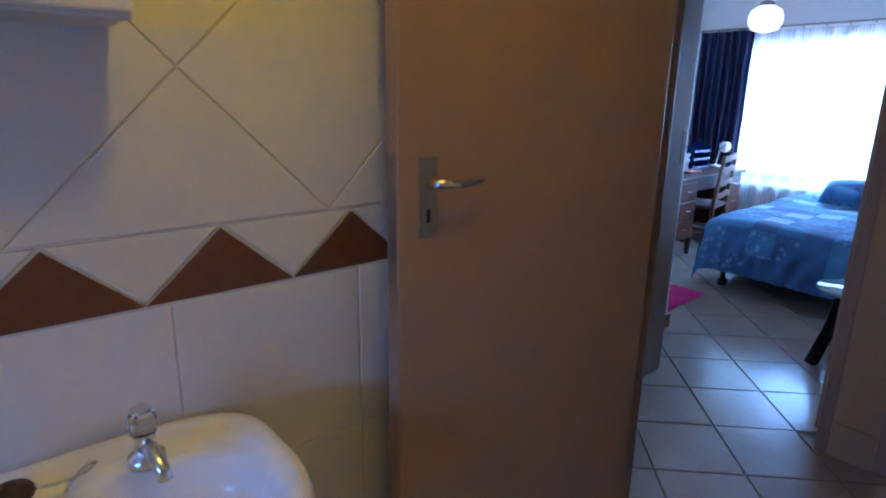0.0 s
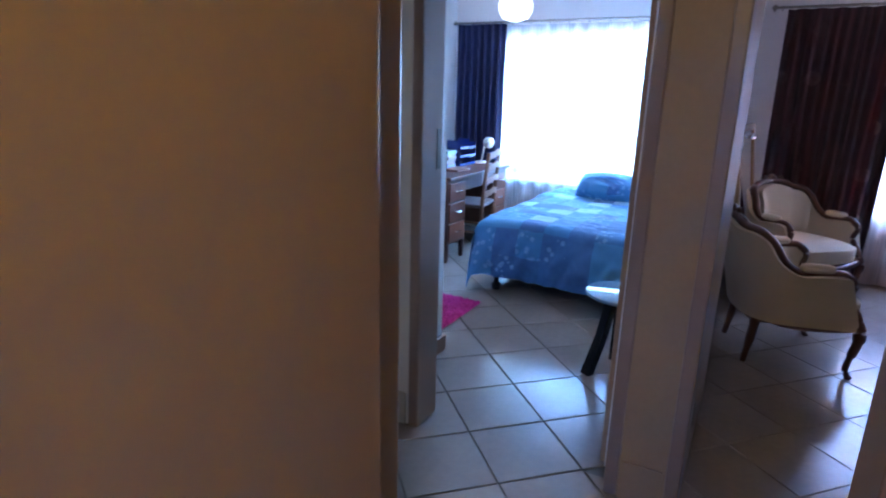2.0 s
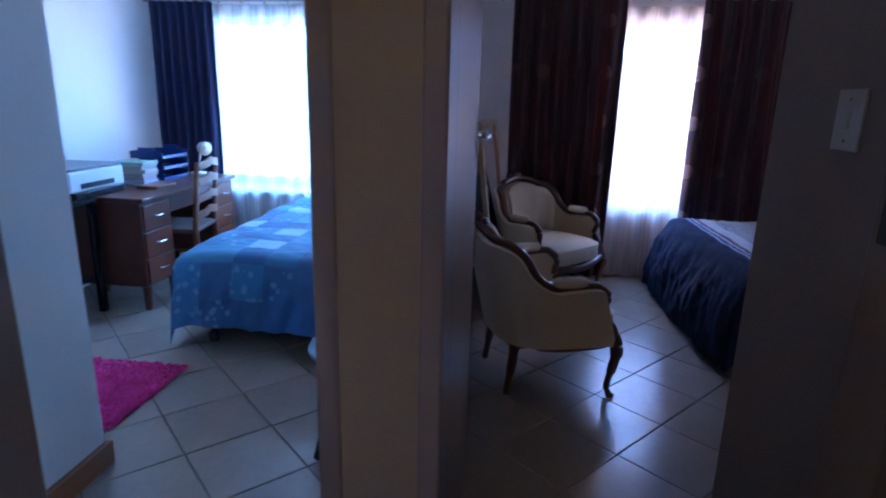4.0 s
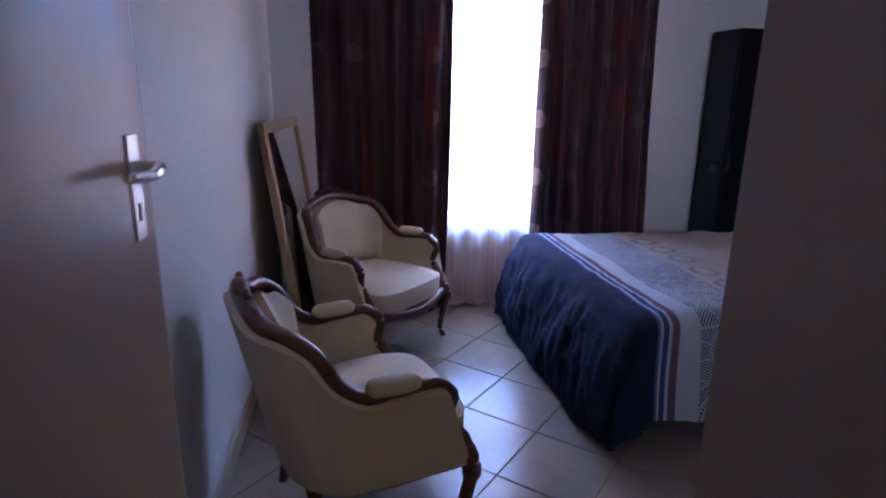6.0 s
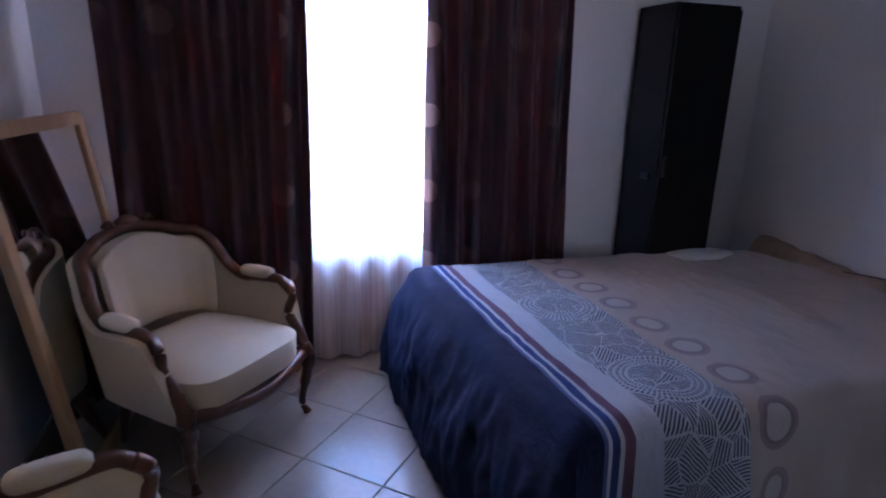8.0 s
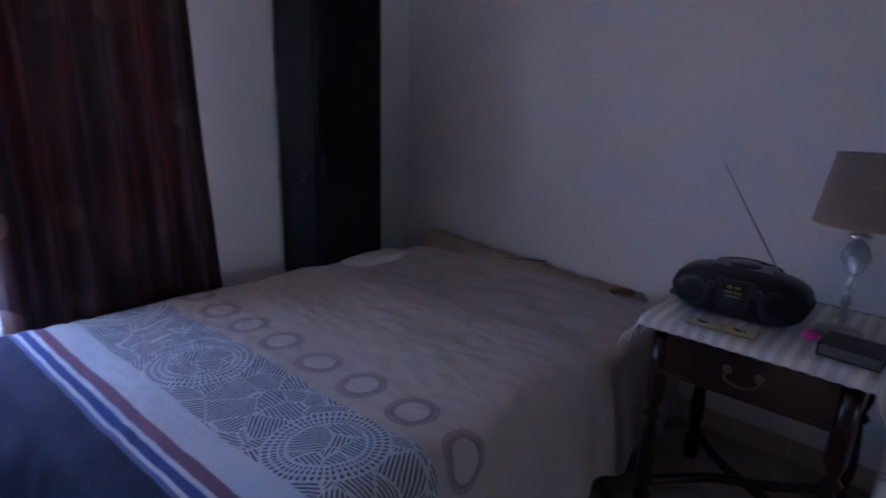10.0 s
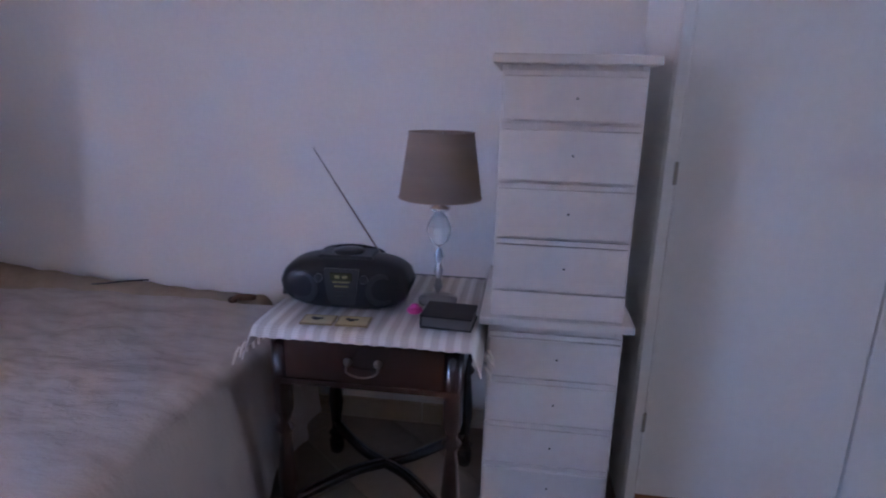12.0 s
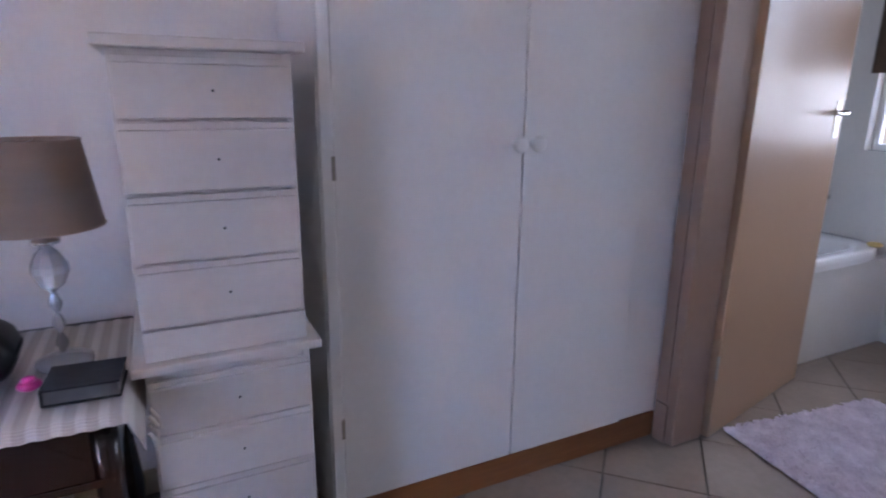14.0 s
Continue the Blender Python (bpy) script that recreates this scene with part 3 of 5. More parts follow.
def brown_curtain_mat():
    m, nt, p = node_mat("brown_satin_curtain")
    X, Y, Z = world_xyz(nt)
    v = coords(nt, (1, 12, 0.7))
    n = noise_tex(nt, v, 3, 5)
    col = mixc(nt, ramp(nt, n, 0.35, 0.7), (0.020, 0.006, 0.008), (0.085, 0.022, 0.026))
    cz = mth(nt, "SUBTRACT", mth(nt, "MULTIPLY", mth(nt, "FRACT", mth(nt, "DIVIDE", Z, 0.335)), 0.335), 0.167)
    cy = mth(nt, "SUBTRACT", mth(nt, "MULTIPLY", mth(nt, "FRACT", mth(nt, "DIVIDE", mth(nt, "ADD", Y, 0.06), 0.21)), 0.21), 0.105)
    d = mth(nt, "SQRT", mth(nt, "ADD", mth(nt, "POWER", cz, 2), mth(nt, "POWER", cy, 2)))
    disc = mth(nt, "MULTIPLY", mth(nt, "LESS_THAN", d, 0.052), mth(nt, "GREATER_THAN", mth(nt, "SINE", mth(nt, "MULTIPLY", Y, 900)), -0.4))
    col = mixc(nt, mth(nt, "MULTIPLY", mth(nt, "MULTIPLY", disc, mth(nt, "MAXIMUM", mth(nt, "MULTIPLY", ramp(nt, noise_tex(nt, coords(nt), 3.1, 2), 0.5, 0.7), 0.5), band(nt, Y, -1.75, -1.02))), 0.7), col, (0.42, 0.25, 0.20))
    nt.links.new(col, p.inputs["Base Color"])
    p.inputs["Roughness"].default_value, p.inputs["Sheen Weight"].default_value = 0.45, 0.15
    tr = nt.nodes.new("ShaderNodeBsdfTranslucent")
    tr.inputs[0].default_value = (0.26, 0.05, 0.05, 1)
    mx = nt.nodes.new("ShaderNodeMixShader")
    nt.links.new(mth(nt, "MULTIPLY", ramp(nt, noise_tex(nt, coords(nt, (1, 5, 0.25)), 2.2, 3), 0.42, 0.68), 0.17), mx.inputs[0])
    nt.links.new(p.outputs[0], mx.inputs[1])
    nt.links.new(tr.outputs[0], mx.inputs[2])
    nt.links.new(mx.outputs[0], nt.nodes["Material Output"].inputs[0])
    return m


def sheer_mat(name, tint, clear):
    m, nt, p = node_mat(name)
    v = coords(nt, (1, 14, 0.4))
    n = noise_tex(nt, v, 5, 4)
    tl, tp, df = nt.nodes.new("ShaderNodeBsdfTranslucent"), nt.nodes.new("ShaderNodeBsdfTransparent"), nt.nodes.new("ShaderNodeBsdfDiffuse")
    tl.inputs[0].default_value = df.inputs[0].default_value = (*tint, 1)
    a, b = nt.nodes.new("ShaderNodeMixShader"), nt.nodes.new("ShaderNodeMixShader")
    a.inputs[0].default_value = 0.35
    nt.links.new(tl.outputs[0], a.inputs[1])
    nt.links.new(df.outputs[0], a.inputs[2])
    nt.links.new(mth(nt, "MAXIMUM", mth(nt, "ADD", clear - 0.35, mth(nt, "MULTIPLY", n, 0.7)), 0.03), b.inputs[0])
    nt.links.new(a.outputs[0], b.inputs[1])
    nt.links.new(tp.outputs[0], b.inputs[2])
    nt.links.new(b.outputs[0], nt.nodes["Material Output"].inputs[0])
    return m


BROWNC = brown_curtain_mat()
SHEER2, SHEER1 = sheer_mat("pinkish_sheer", (0.80, 0.66, 0.60), 0.28), sheer_mat("white_sheer", (0.75, 0.78, 0.80), 0.5)
NAVY = surface("navy_curtain", (0.008, 0.010, 0.045), (0.016, 0.02, 0.075), 0.8, (1, 10, 0.6), big=3, bumpy=0.4)
curtain("curtain", 6.12, -1.13, -0.36, 0.015, 1.985, 6.5, 0.032, BROWNC, "dark brown satin curtain with woven circles", 1.0, -0.06)
curtain("curtain", 6.12, -2.32, -1.63, 0.02, 1.985, 6, 0.032, BROWNC, "dark brown satin curtain with woven circles", 5.0, 0.14, sagl=-0.05)
curtain("sheer_curtain", 6.195, -2.3, -0.42, 0.012, 1.95, 13, 0.022, SHEER2, "thin pinkish sheer curtain across the window", 9.0, thick=0, nu=300)
curtain("curtain", 6.17, 1.88, 2.38, 0.3, 1.96, 7, 0.03, NAVY, "dark navy curtain beside the window", 12.0, -0.05)
curtain("sheer_curtain", 6.215, 0.1, 2.1, 0.03, 1.95, 14, 0.02, SHEER1, "thin white sheer curtain across the window", 15.0, thick=0, nu=300)


def rod(name, x, y0, y1, z, rings):
    r = thing(name, "thin metal curtain rod with rings", "curtain rod")
    part("pole", sweep([(x, y0, z), (x, y1, z)], .009, 10), BRASS, r, "", 60)
    for y in (y0, y1):
        part("finial", lathe([(.004, -.02), (.018, -.008), (.02, .005), (.006, .02)], 12, (x, y, z)), BRASS, r, "", 60)
        part("bracket", box(x, y - .008, z - .012, 6.258, y + .008, z + .004, .002), BRASS, r)
    for i in range(rings):
        y = y0 + .05 + (y1 - y0 - .1) * i / (rings - 1)
        part("ring", sweep([(x + .018 * math.cos(a), y, z - .006 + .018 * math.sin(a)) for a in [k * math.pi / 6 for k in range(13)]], .003, 6), BRASS, r, "", 60)


rod("curtain_rod", 6.12, -2.42, -0.27, 2.0, 18)
rod("curtain_rod", 6.18, -0.0, 2.42, 1.975, 14)


# Bedroom 2: things along the walls
def mirror():
    m = thing("leaning_mirror", "tall mirror in a light wood frame leaning on the wall", "mirror", place=pose(5.83, -0.345, 0.004, -7.5, 0, -5))
    w, h, t = 0.40, 1.17, 0.035
    for a, b in ((-w, -w + .05), (w - .05, w)):
        part("frame_side", box(a, -t, 0, b, 0, h, 0.004), MIRFR, m)
    for a, b in ((0, .05), (h - .05, h)):
        part("frame_rail", box(-w + .05, -t, a, w - .05, 0, b, 0.004), MIRFR, m)
    g, nt, p = node_mat("mirror_glass")
    p.inputs["Metallic"].default_value, p.inputs["Roughness"].default_value = 1.0, 0.02
    p.inputs["Base Color"].default_value = (0.82, 0.84, 0.84, 1)
    part("mirror_glass", box(-w + .045, -t + .012, .045, w - .045, -t + .018, h - .045), g, m)
    part("backing", box(-w + .01, -.012, .01, w - .01, -.002, h - .01), BLACK, m)


mirror()

lk = thing("tall_cabinet", "tall narrow black cabinet standing by the window wall", "cabinet")
part("body", box(5.96, -3.105, 0.0, 6.235, -2.745, 1.69, 0.006), DARKWD, lk)
part("door", box(5.942, -3.098, 0.06, 5.959, -2.752, 1.67, 0.004), DARKWD, lk)
part("handle", box(5.93, -2.775, 0.9, 5.941, -2.76, 1.0, 0.003), BLACK, lk)
part("latch", box(6.0, -2.744, 0.88, 6.06, -2.73, 0.91, 0.003), BLACK, lk)

# pillows and headboard edge
hb = thing("headboard", "low padded beige headboard against the wall", "headboard")


def padding(u, v):
    """A soft roll along the headboard's length, sagging and creased."""
    x, a = 4.76 + u * 1.23, v * math.pi
    end = min(1, min(u, 1 - u) / .03) ** .5
    k = .022 * noise.noise(Vector((x * 4, 1.5, 0))) + .012 * noise.noise(Vector((x * 13, v * 3, 4)))
    return Vector((x, -3.475 + .083 * math.cos(a) + k * .4 * math.sin(a), (.345 + .035 * u + (.165 + .02 * u) * math.sin(a) ** .6 + k * math.sin(a)) * (.8 + .2 * end)))


BPAD = surface("beige_padding", (0.27, 0.20, 0.135), (0.36, 0.28, 0.20), 0.9, big=5)
part("panel", box(4.77, -3.555, 0.0, 5.98, -3.40, 0.40, 0.03, 3), BPAD, hb)
part("padding", sheet(padding, 90, 16), BPAD, hb, "soft creased roll", 60)
PILLOW = surface("pillow_cloth", (0.60, 0.56, 0.50), (0.68, 0.64, 0.58), 0.9, big=5)


def pillow(name, place, w, d, h, mat, label):
    def f(u, v):
        a, b = 2 * u - 1, 2 * v - 1
        k = (max(0, 1 - a * a) * max(0, 1 - b * b)) ** 0.33
        return Vector((a * w / 2 * (1 - .05 * b * b), b * d / 2 * (1 - .05 * a * a), h * k * (1 + .12 * noise.noise(Vector((a * 2 + w, b * 2, 0))))))
    bm = sheet(f, 30, 22)
    low = sheet(lambda u, v: Vector(((2 * u - 1) * w / 2 * (1 - .05 * (2 * v - 1) ** 2), (2 * v - 1) * d / 2 * (1 - .05 * (2 * u - 1) ** 2), -0.25 * h * (max(0, 1 - (2 * u - 1) ** 2) * max(0, 1 - (2 * v - 1) ** 2)) ** .4)), 30, 22)
    me = bpy.data.meshes.new("low")
    low.to_mesh(me)
    bm.from_mesh(me)
    low.free()
    bpy.data.meshes.remove(me)
    bmesh.ops.remove_doubles(bm, verts=bm.verts, dist=0.0008)
    ob = part(name, bm, mat, None, label, 70, place)
    return tagged(ob, category="pillow")


pillow("pillow", pose(5.93, -3.02, 0.488, 0, 6, 3), 0.2, 0.42, 0.04, PILLOW, "off-white pillow at the bed's head under the cover's edge")
toy = thing("rope_toy", "small brown knotted cord lying on the headboard", "cord")
part("loop", sweep(spline([(4.88, -3.41, .517), (4.85, -3.40, .537), (4.81, -3.42, .532), (4.82, -3.44, .519), (4.865, -3.43, .518)], 6), .009, 8), surface("brown_cord", (0.12, 0.06, 0.03), (0.2, 0.1, 0.05), 0.9), toy, "", 60)
part("knot", lathe([(.004, 0), (.016, .006), (.016, .018), (.004, .024)], 10, (4.885, -3.42, .502)), surface("dark_cord", (0.05, 0.025, 0.015), (0.09, 0.04, 0.02), 0.9), toy, "", 60)
cord = part("cable", sweep(spline([(5.45, -3.43, .532), (5.40, -3.42, .540), (5.32, -3.45, .546), (5.25, -3.48, .546)], 6), .003, 6), BLACK, None, "thin dark cable lying on the headboard", 60)
tagged(cord, category="cable")
fold = part("cover_edge", sweep(spline([(4.63, -3.02, .449), (4.75, -3.13, .473), (4.9, -3.2, .476), (5.05, -3.22, .476)], 6), .0045, 6), surface("dark_hem", (0.10, 0.08, 0.08), (0.16, 0.12, 0.12), 0.9), c2, "dark hem of the cover", 60)

# bedside table
tb = thing("bedside_table", "dark mahogany side table with turned legs and a drawer", "side table")
TX0, TX1, TY0, TY1, TZ = 3.985, 4.505, -3.36, -2.865, 0.675
part("tabletop", box(TX0 - .02, TY0 - .015, TZ - .02, TX1 + .02, TY1 + .02, TZ, 0.007), MAHOG, tb)
part("apron", boxes([(TX0 + .02, TY0 + .01, .52, TX1 - .02, TY0 + .03, TZ - .021), (TX0 + .01, TY0 + .03, .52, TX0 + .03, TY1 - .03, TZ - .021), (TX1 - .03, TY0 + .03, .52, TX1 - .01, TY1 - .03, TZ - .021)]), MAHOG, tb)
dr = part("drawer", box(TX0 + .05, TY1 - .03, .525, TX1 - .05, TY1 - .006, TZ - .025, .004), MAHOG, tb)
part("drawer_rail", box(TX0 + .02, TY1 - .035, .505, TX1 - .02, TY1 - .008, .523, .002), MAHOG, tb)
xm = (TX0 + TX1) / 2
part("handle", sweep(spline([(xm - .04, TY1 - .003, .585), (xm - .038, TY1 + .014, .565), (xm, TY1 + .018, .555), (xm + .038, TY1 + .014, .565), (xm + .04, TY1 - .003, .585)], 5), .0026, 8), DULLM, dr, "dull metal drop handle", 60)
for s in (-1, 1):
    part("handle_rose", lathe([(.012, 0), (.012, .004), (.004, .007)], 10, (0, 0, 0)), DULLM, dr, place=pose(xm + s * .04, TY1 - .005, .585, -90, 0, 0))
LEGP = [(.022, 0), (.026, .02), (.026, .05), (.016, .06), (.028, .075), (.016, .09), (.016, .11), (.026, .2), (.018, .3), (.014, .34), (.027, .36), (.014, .38), (.026, .42), (.026, .505), (.026, .62)]
for x in (TX0 + .03, TX1 - .03):
    for y in (TY0 + .03, TY1 - .035):
        part("leg", lathe(LEGP, 16, (x, y, 0)), MAHOG, tb, "", 50)
for s in (1, -1):
    part("stretcher", sweep(spline([(TX0 + .04, (TY0 + TY1) / 2 + s * .2, .12), (xm - .08, (TY0 + TY1) / 2 + s * .05, .125), (xm + .08, (TY0 + TY1) / 2 - s * .05, .125), (TX1 - .04, (TY0 + TY1) / 2 - s * .2, .12)], 6), .017, 8), MAHOG, tb, "", 60)


def runner_mat():
    m, nt, p = node_mat("striped_runner")
    X, Y, Z = world_xyz(nt)
    st = ramp(nt, mth(nt, "SINE", mth(nt, "MULTIPLY", X, 170)), -0.3, 0.5)
    fine = mth(nt, "SINE", mth(nt, "MULTIPLY", Y, 1500))
    col = mixc(nt, st, (0.46, 0.42, 0.38), (0.60, 0.57, 0.53))
    nt.links.new(col, p.inputs["Base Color"])
    p.inputs["Roughness"].default_value = 0.9
    bump(nt, p, mth(nt, "ADD", st, mth(nt, "MULTIPLY", fine, 0.3)), 0.4, 0.003)
    return m


RUN = runner_mat()


def runner(u, v):
    x = TX0 - .075 + u * (TX1 - TX0 + .15)
    y = TY0 + .02 + v * (TY1 - TY0 + .02)
    z = TZ + .004 + .0015 * math.sin(x * 170)
    over = max(TX0 - .02 - x, x - TX1 - .02, 0)
    if over:
        z -= over * 1.2
        x += math.copysign(over * .55, xm - x)
    if y > TY1 + .02:
        z -= (y - TY1 - .02) * 1.1
    return Vector((x, y, z + .002 * noise.noise(Vector((x * 9, y * 9, 0)))))


rn = part("table_runner", sheet(runner, 90, 30, 0.003), RUN, None, "off-white striped woven runner with fringed ends", 60)
tagged(rn, category="table runner")
FR = surface("fringe_cotton", (0.48, 0.42, 0.34), (0.60, 0.54, 0.46), 0.95)
for sx, xx in ((-1, TX0 - .052), (1, TX1 + .052)):
    for k in range(16):
        y = TY0 + .03 + k * (TY1 - TY0 - .0) / 15
        part("fringe", sweep([(xx, y, TZ - .055), (xx + sx * .012, y + .004 * math.sin(k * 2.1), TZ - .075), (xx + sx * .016 + .006 * math.sin(k), y + .008 * math.sin(k * 1.3), TZ - .105)], [.004, .0045, .0025], 6), FR, rn)

# radio
rd = thing("radio_player", "black portable radio with rounded ends on the runner", "radio", place=pose(4.325, -3.03, TZ + .006, 0, 0, 2) @ Matrix.Diagonal((0.86, 0.90, 0.96, 1)))


def radio_body(u, v):
    a = u * 2 * math.pi
    b = (v - .5) * 2
    prof = (1 - abs(b) ** 3.2) ** (1 / 2.4)
    ca, sa = math.cos(a), math.sin(a)
    y = math.copysign(abs(ca) ** .7, ca) * .095 * (.55 + .45 * prof)
    z = math.copysign(abs(sa) ** .6, sa) * .076 * max(prof, .12)
    return Vector((b * .205, y, .078 + z))


bm = sheet(radio_body, 36, 30)
bmesh.ops.remove_doubles(bm, verts=bm.verts, dist=0.0005)
part("body", bm, BLACK, rd, "", 60)
GREYP = surface("dark_grey_plastic", (0.014, 0.015, 0.02), (0.024, 0.025, 0.03), 0.3)
LCD = surface("dim_display", (0.035, 0.04, 0.02), (0.06, 0.065, 0.03), 0.2)
SILV = surface("yellow_print", (0.24, 0.22, 0.09), (0.32, 0.30, 0.13), 0.4)
part("handle", sweep(spline([(-.10, -.05, .135), (-.085, -.062, .150), (0, -.064, .160), (.085, -.062, .150), (.10, -.05, .135)], 6), .009, 10, None, .6), BLACK, rd, "", 60)
part("lid", lathe([(.05, 0), (.048, .005), (.02, .008)], 28, (0, -.002, .1585)), GREYP, rd, "", 50)
part("top_deck", box(-.085, -.055, .146, .085, .05, .158, .005), GREYP, rd)
part("front_panel", sheet(lambda u, v: Vector(((u - .5) * (.075 + .035 * v ** .6), .097 - .006 * (2 * v - 1) ** 2, .030 + .102 * v)), 10, 10, -.012), GREYP, rd, "", 50)
part("display", box(-.034, .094, .100, .034, .0995, .122, .002), LCD, rd)
for i in range(4):
    part("button_row", box(-.026 + .004 * (3 - i), .096, .058 + i * .012, .026 - .004 * (3 - i), .0995, .062 + i * .012, .001), SILV if i > 1 else GREYP, rd)
for k in (-1, 1):
    part("display_mark", box(.012 * k - .008, .0993, .107, .012 * k + .007, .1003, .1155, .0004), SILV, rd)
for s in (-1, 1):
    part("speaker_grille", lathe([(.046, 0), (.046, .006), (.04, .009), (.01, .004)], 26), GREYP, rd, "", 50, pose(s * .118, .082, .075, -90, 0, s * -10))
    part("knob", lathe([(.012, 0), (.012, .008), (.009, .011)], 14), GREYP, rd, "", 50, pose(s * .07, .092, .105, -90, 0, 0))
part("antenna", sweep([(-.10, -.05, .13), (.02, -.06, .29), (.13, -.07, .44)], [.0032, .0024, .0015], 8), CHROME, rd, "thin metal telescopic antenna")
part("plug", box(.196, -.02, .018, .226, .0, .036, .004), BLACK, rd)
wire = part("power_cord", sweep(spline([(4.52, -3.12, .672), (4.545, -3.15, .66), (4.55, -3.3, .5), (4.54, -3.5, .3), (4.53, -3.54, .05)], 8), .003, 6), BLACK, None, "black power cord of the radio hanging behind the table", 60)
tagged(wire, category="power cord")

# lamp
m, nt, p = node_mat("cut_crystal")
p.inputs["Transmission Weight"].default_value, p.inputs["Roughness"].default_value, p.inputs["IOR"].default_value = 0.72, 0.04, 1.3
p.inputs["Base Color"].default_value = (0.92, 0.94, 0.96, 1)
CRYST = m
tl = thing("table_lamp", "table lamp with a taupe linen shade on a cut glass stem", "lamp", place=pose(4.088, -3.10, TZ + .006) @ Matrix.Scale(0.925, 4))
part("base", lathe([(.06, 0), (.06, .012), (.045, .02), (.02, .026)], 24), CRYST, tl, "round clear glass base", 40)
for k in range(3):
    z = .03 + k * .048
    part("stem_bead", lathe([(.006, z), (.013, z + .016), (.013, z + .026), (.006, z + .046)], 8), CRYST, tl)
part("glass_ball", lathe([(.006, .176), (.024, .19), (.038, .222), (.037, .238), (.024, .266), (.010, .280)], 10), CRYST, tl, "faceted clear glass ball")
part("collar", lathe([(.012, .280), (.030, .288), (.030, .296), (.014, .302), (.010, .33)], 18), CHROME, tl, "", 40)
part("rod", lathe([(.003, .026), (.003, .28)], 8), CHROME, tl)
sh = lathe([(.121, .325), (.094, .512)], 48)
for f in [f for f in sh.faces if len(f.verts) > 4]:
    sh.faces.remove(f)
bmesh.ops.solidify(sh, geom=sh.faces[:], thickness=.003)
shade = part("shade", sh, SHADE, tl, "tapered taupe linen shade", 40)
part("spider", boxes([(-.094, -.002, .505, .094, .002, .509), (-.002, -.094, .505, .002, .094, .509)]), CHROME, tl)
part("bulb", lathe([(.012, .33), (.014, .36), (.03, .40), (.028, .425), (.01, .44)], 16), WHITE, tl, "", 50)
for rr, z in ((.0945, .512), (.1215, .325)):
    part("shade_rim", sweep([(rr * math.cos(a), rr * math.sin(a), z) for a in [k * math.pi / 16 for k in range(33)]], .002, 6), SHADE, tl)

bk = thing("black_book", "closed black leather-covered book on the runner", "book", place=pose(4.035, -2.945, TZ + .008, 0, 0, -4))
LEA = surface("black_leather", (0.010, 0.010, 0.012), (0.02, 0.02, 0.022), 0.45, big=20, bumpy=0.4)
LEA.node_tree.nodes["Principled BSDF"].inputs["Specular IOR Level"].default_value = 0.2
part("cover", boxes([(-.066, -.055, 0, .066, .055, .004), (-.066, -.055, .03, .066, .055, .034), (.062, -.055, .004, .066, .055, .03)], .001), LEA, bk)
part("page_block", box(-.062, -.052, .004, .061, .052, .03), surface("page_edges", (0.09, 0.085, 0.08), (0.13, 0.12, 0.11), 0.8), bk)
for i, x in enumerate((4.366, 4.276)):
    cs = thing("coaster", "thin cream coaster with a small dark drawing", "coaster", "coasters on the runner", pose(x, -2.892 - .006 * i, TZ + .008, 0, 0, 3))
    part("board", box(-.043, -.032, 0, .043, .032, .004, .001), surface("coaster_card", (0.20, 0.14, 0.06), (0.28, 0.20, 0.09), 0.5), cs)
    part("face", box(-.038, -.027, .004, .038, .027, .0046), surface("coaster_face", (0.46, 0.36, 0.17), (0.54, 0.44, 0.24), 0.5), cs)
    for dx, dy, dr_ in ((.006, -.002, .010), (-.006, -.006, .006), (.016, -.008, .007)):
        part("drawing", lathe([(dr_, 0), (dr_ * .9, .0006)], 9, (dx, dy, .0047)), LEA, cs)
pk = thing("pink_cup", "small glossy pink plastic pot beside the radio", "pot", place=pose(4.135, -2.99, TZ + .008))
PKP = surface("pink_plastic", (0.62, 0.04, 0.26), (0.72, 0.08, 0.34), 0.3)
part("pot", lathe([(.012, 0), (.021, .006), (.022, .012), (.016, .018)], 18), PKP, pk, "", 50)
part("lid", lathe([(.013, .018), (.012, .024), (.005, .028)], 14), PKP, pk, "", 50)


# drawers
def chest(name, x0, x1, y0, y1, z0, edges, top, label, low):
    c = thing(name, label, "drawers", "two stacked chests of drawers")
    zt = top
    part("carcass", boxes([(x0, y0, z0, x0 + .016, y1 - .012, zt - .022), (x1 - .016, y0, z0, x1, y1 - .012, zt - .022), (x0 + .016, y0, z0, x1 - .016, y0 + .01, zt - .022), (x0 + .016, y0 + .01, z0, x1 - .016, y1 - .03, z0 + .016)], .001), CREAMP, c)
    part("face", box(x0 + .016, y1 - .03, z0 + .016, x1 - .016, y1 - .018, zt - .022), CREAMP, c)
    part("top", box(x0 - .024, y0, zt - .021, x1 + .022, y1 + .014, zt, .004), CREAMP, c)
    if low:
        part("bottom_rail", box(x0, y1 - .012, z0, x1, y1 - .002, low - .003, .002), CREAMP, c)
    for a, b in zip(edges, edges[1:]):
        d = part("drawer_front", box(x0 + .004, y1 - .016, a + .003, x1 - .004, y1 + .001, b - .017, .003), CREAMP, c)
        part("drawer_lip", box(x0 + .004, y1 - .016, b - .0165, x1 - .004, y1 - .006, b - .0035, .002), CREAMP, d)
        part("knob_hole", lathe([(.0028, 0), (.0028, .0012)], 10), BLACK, d, "small dark knob hole", None, pose((x0 + x1) / 2 - .01, y1 + .0005, (a + b) / 2 - .005, -90, 0, 0))
    return c


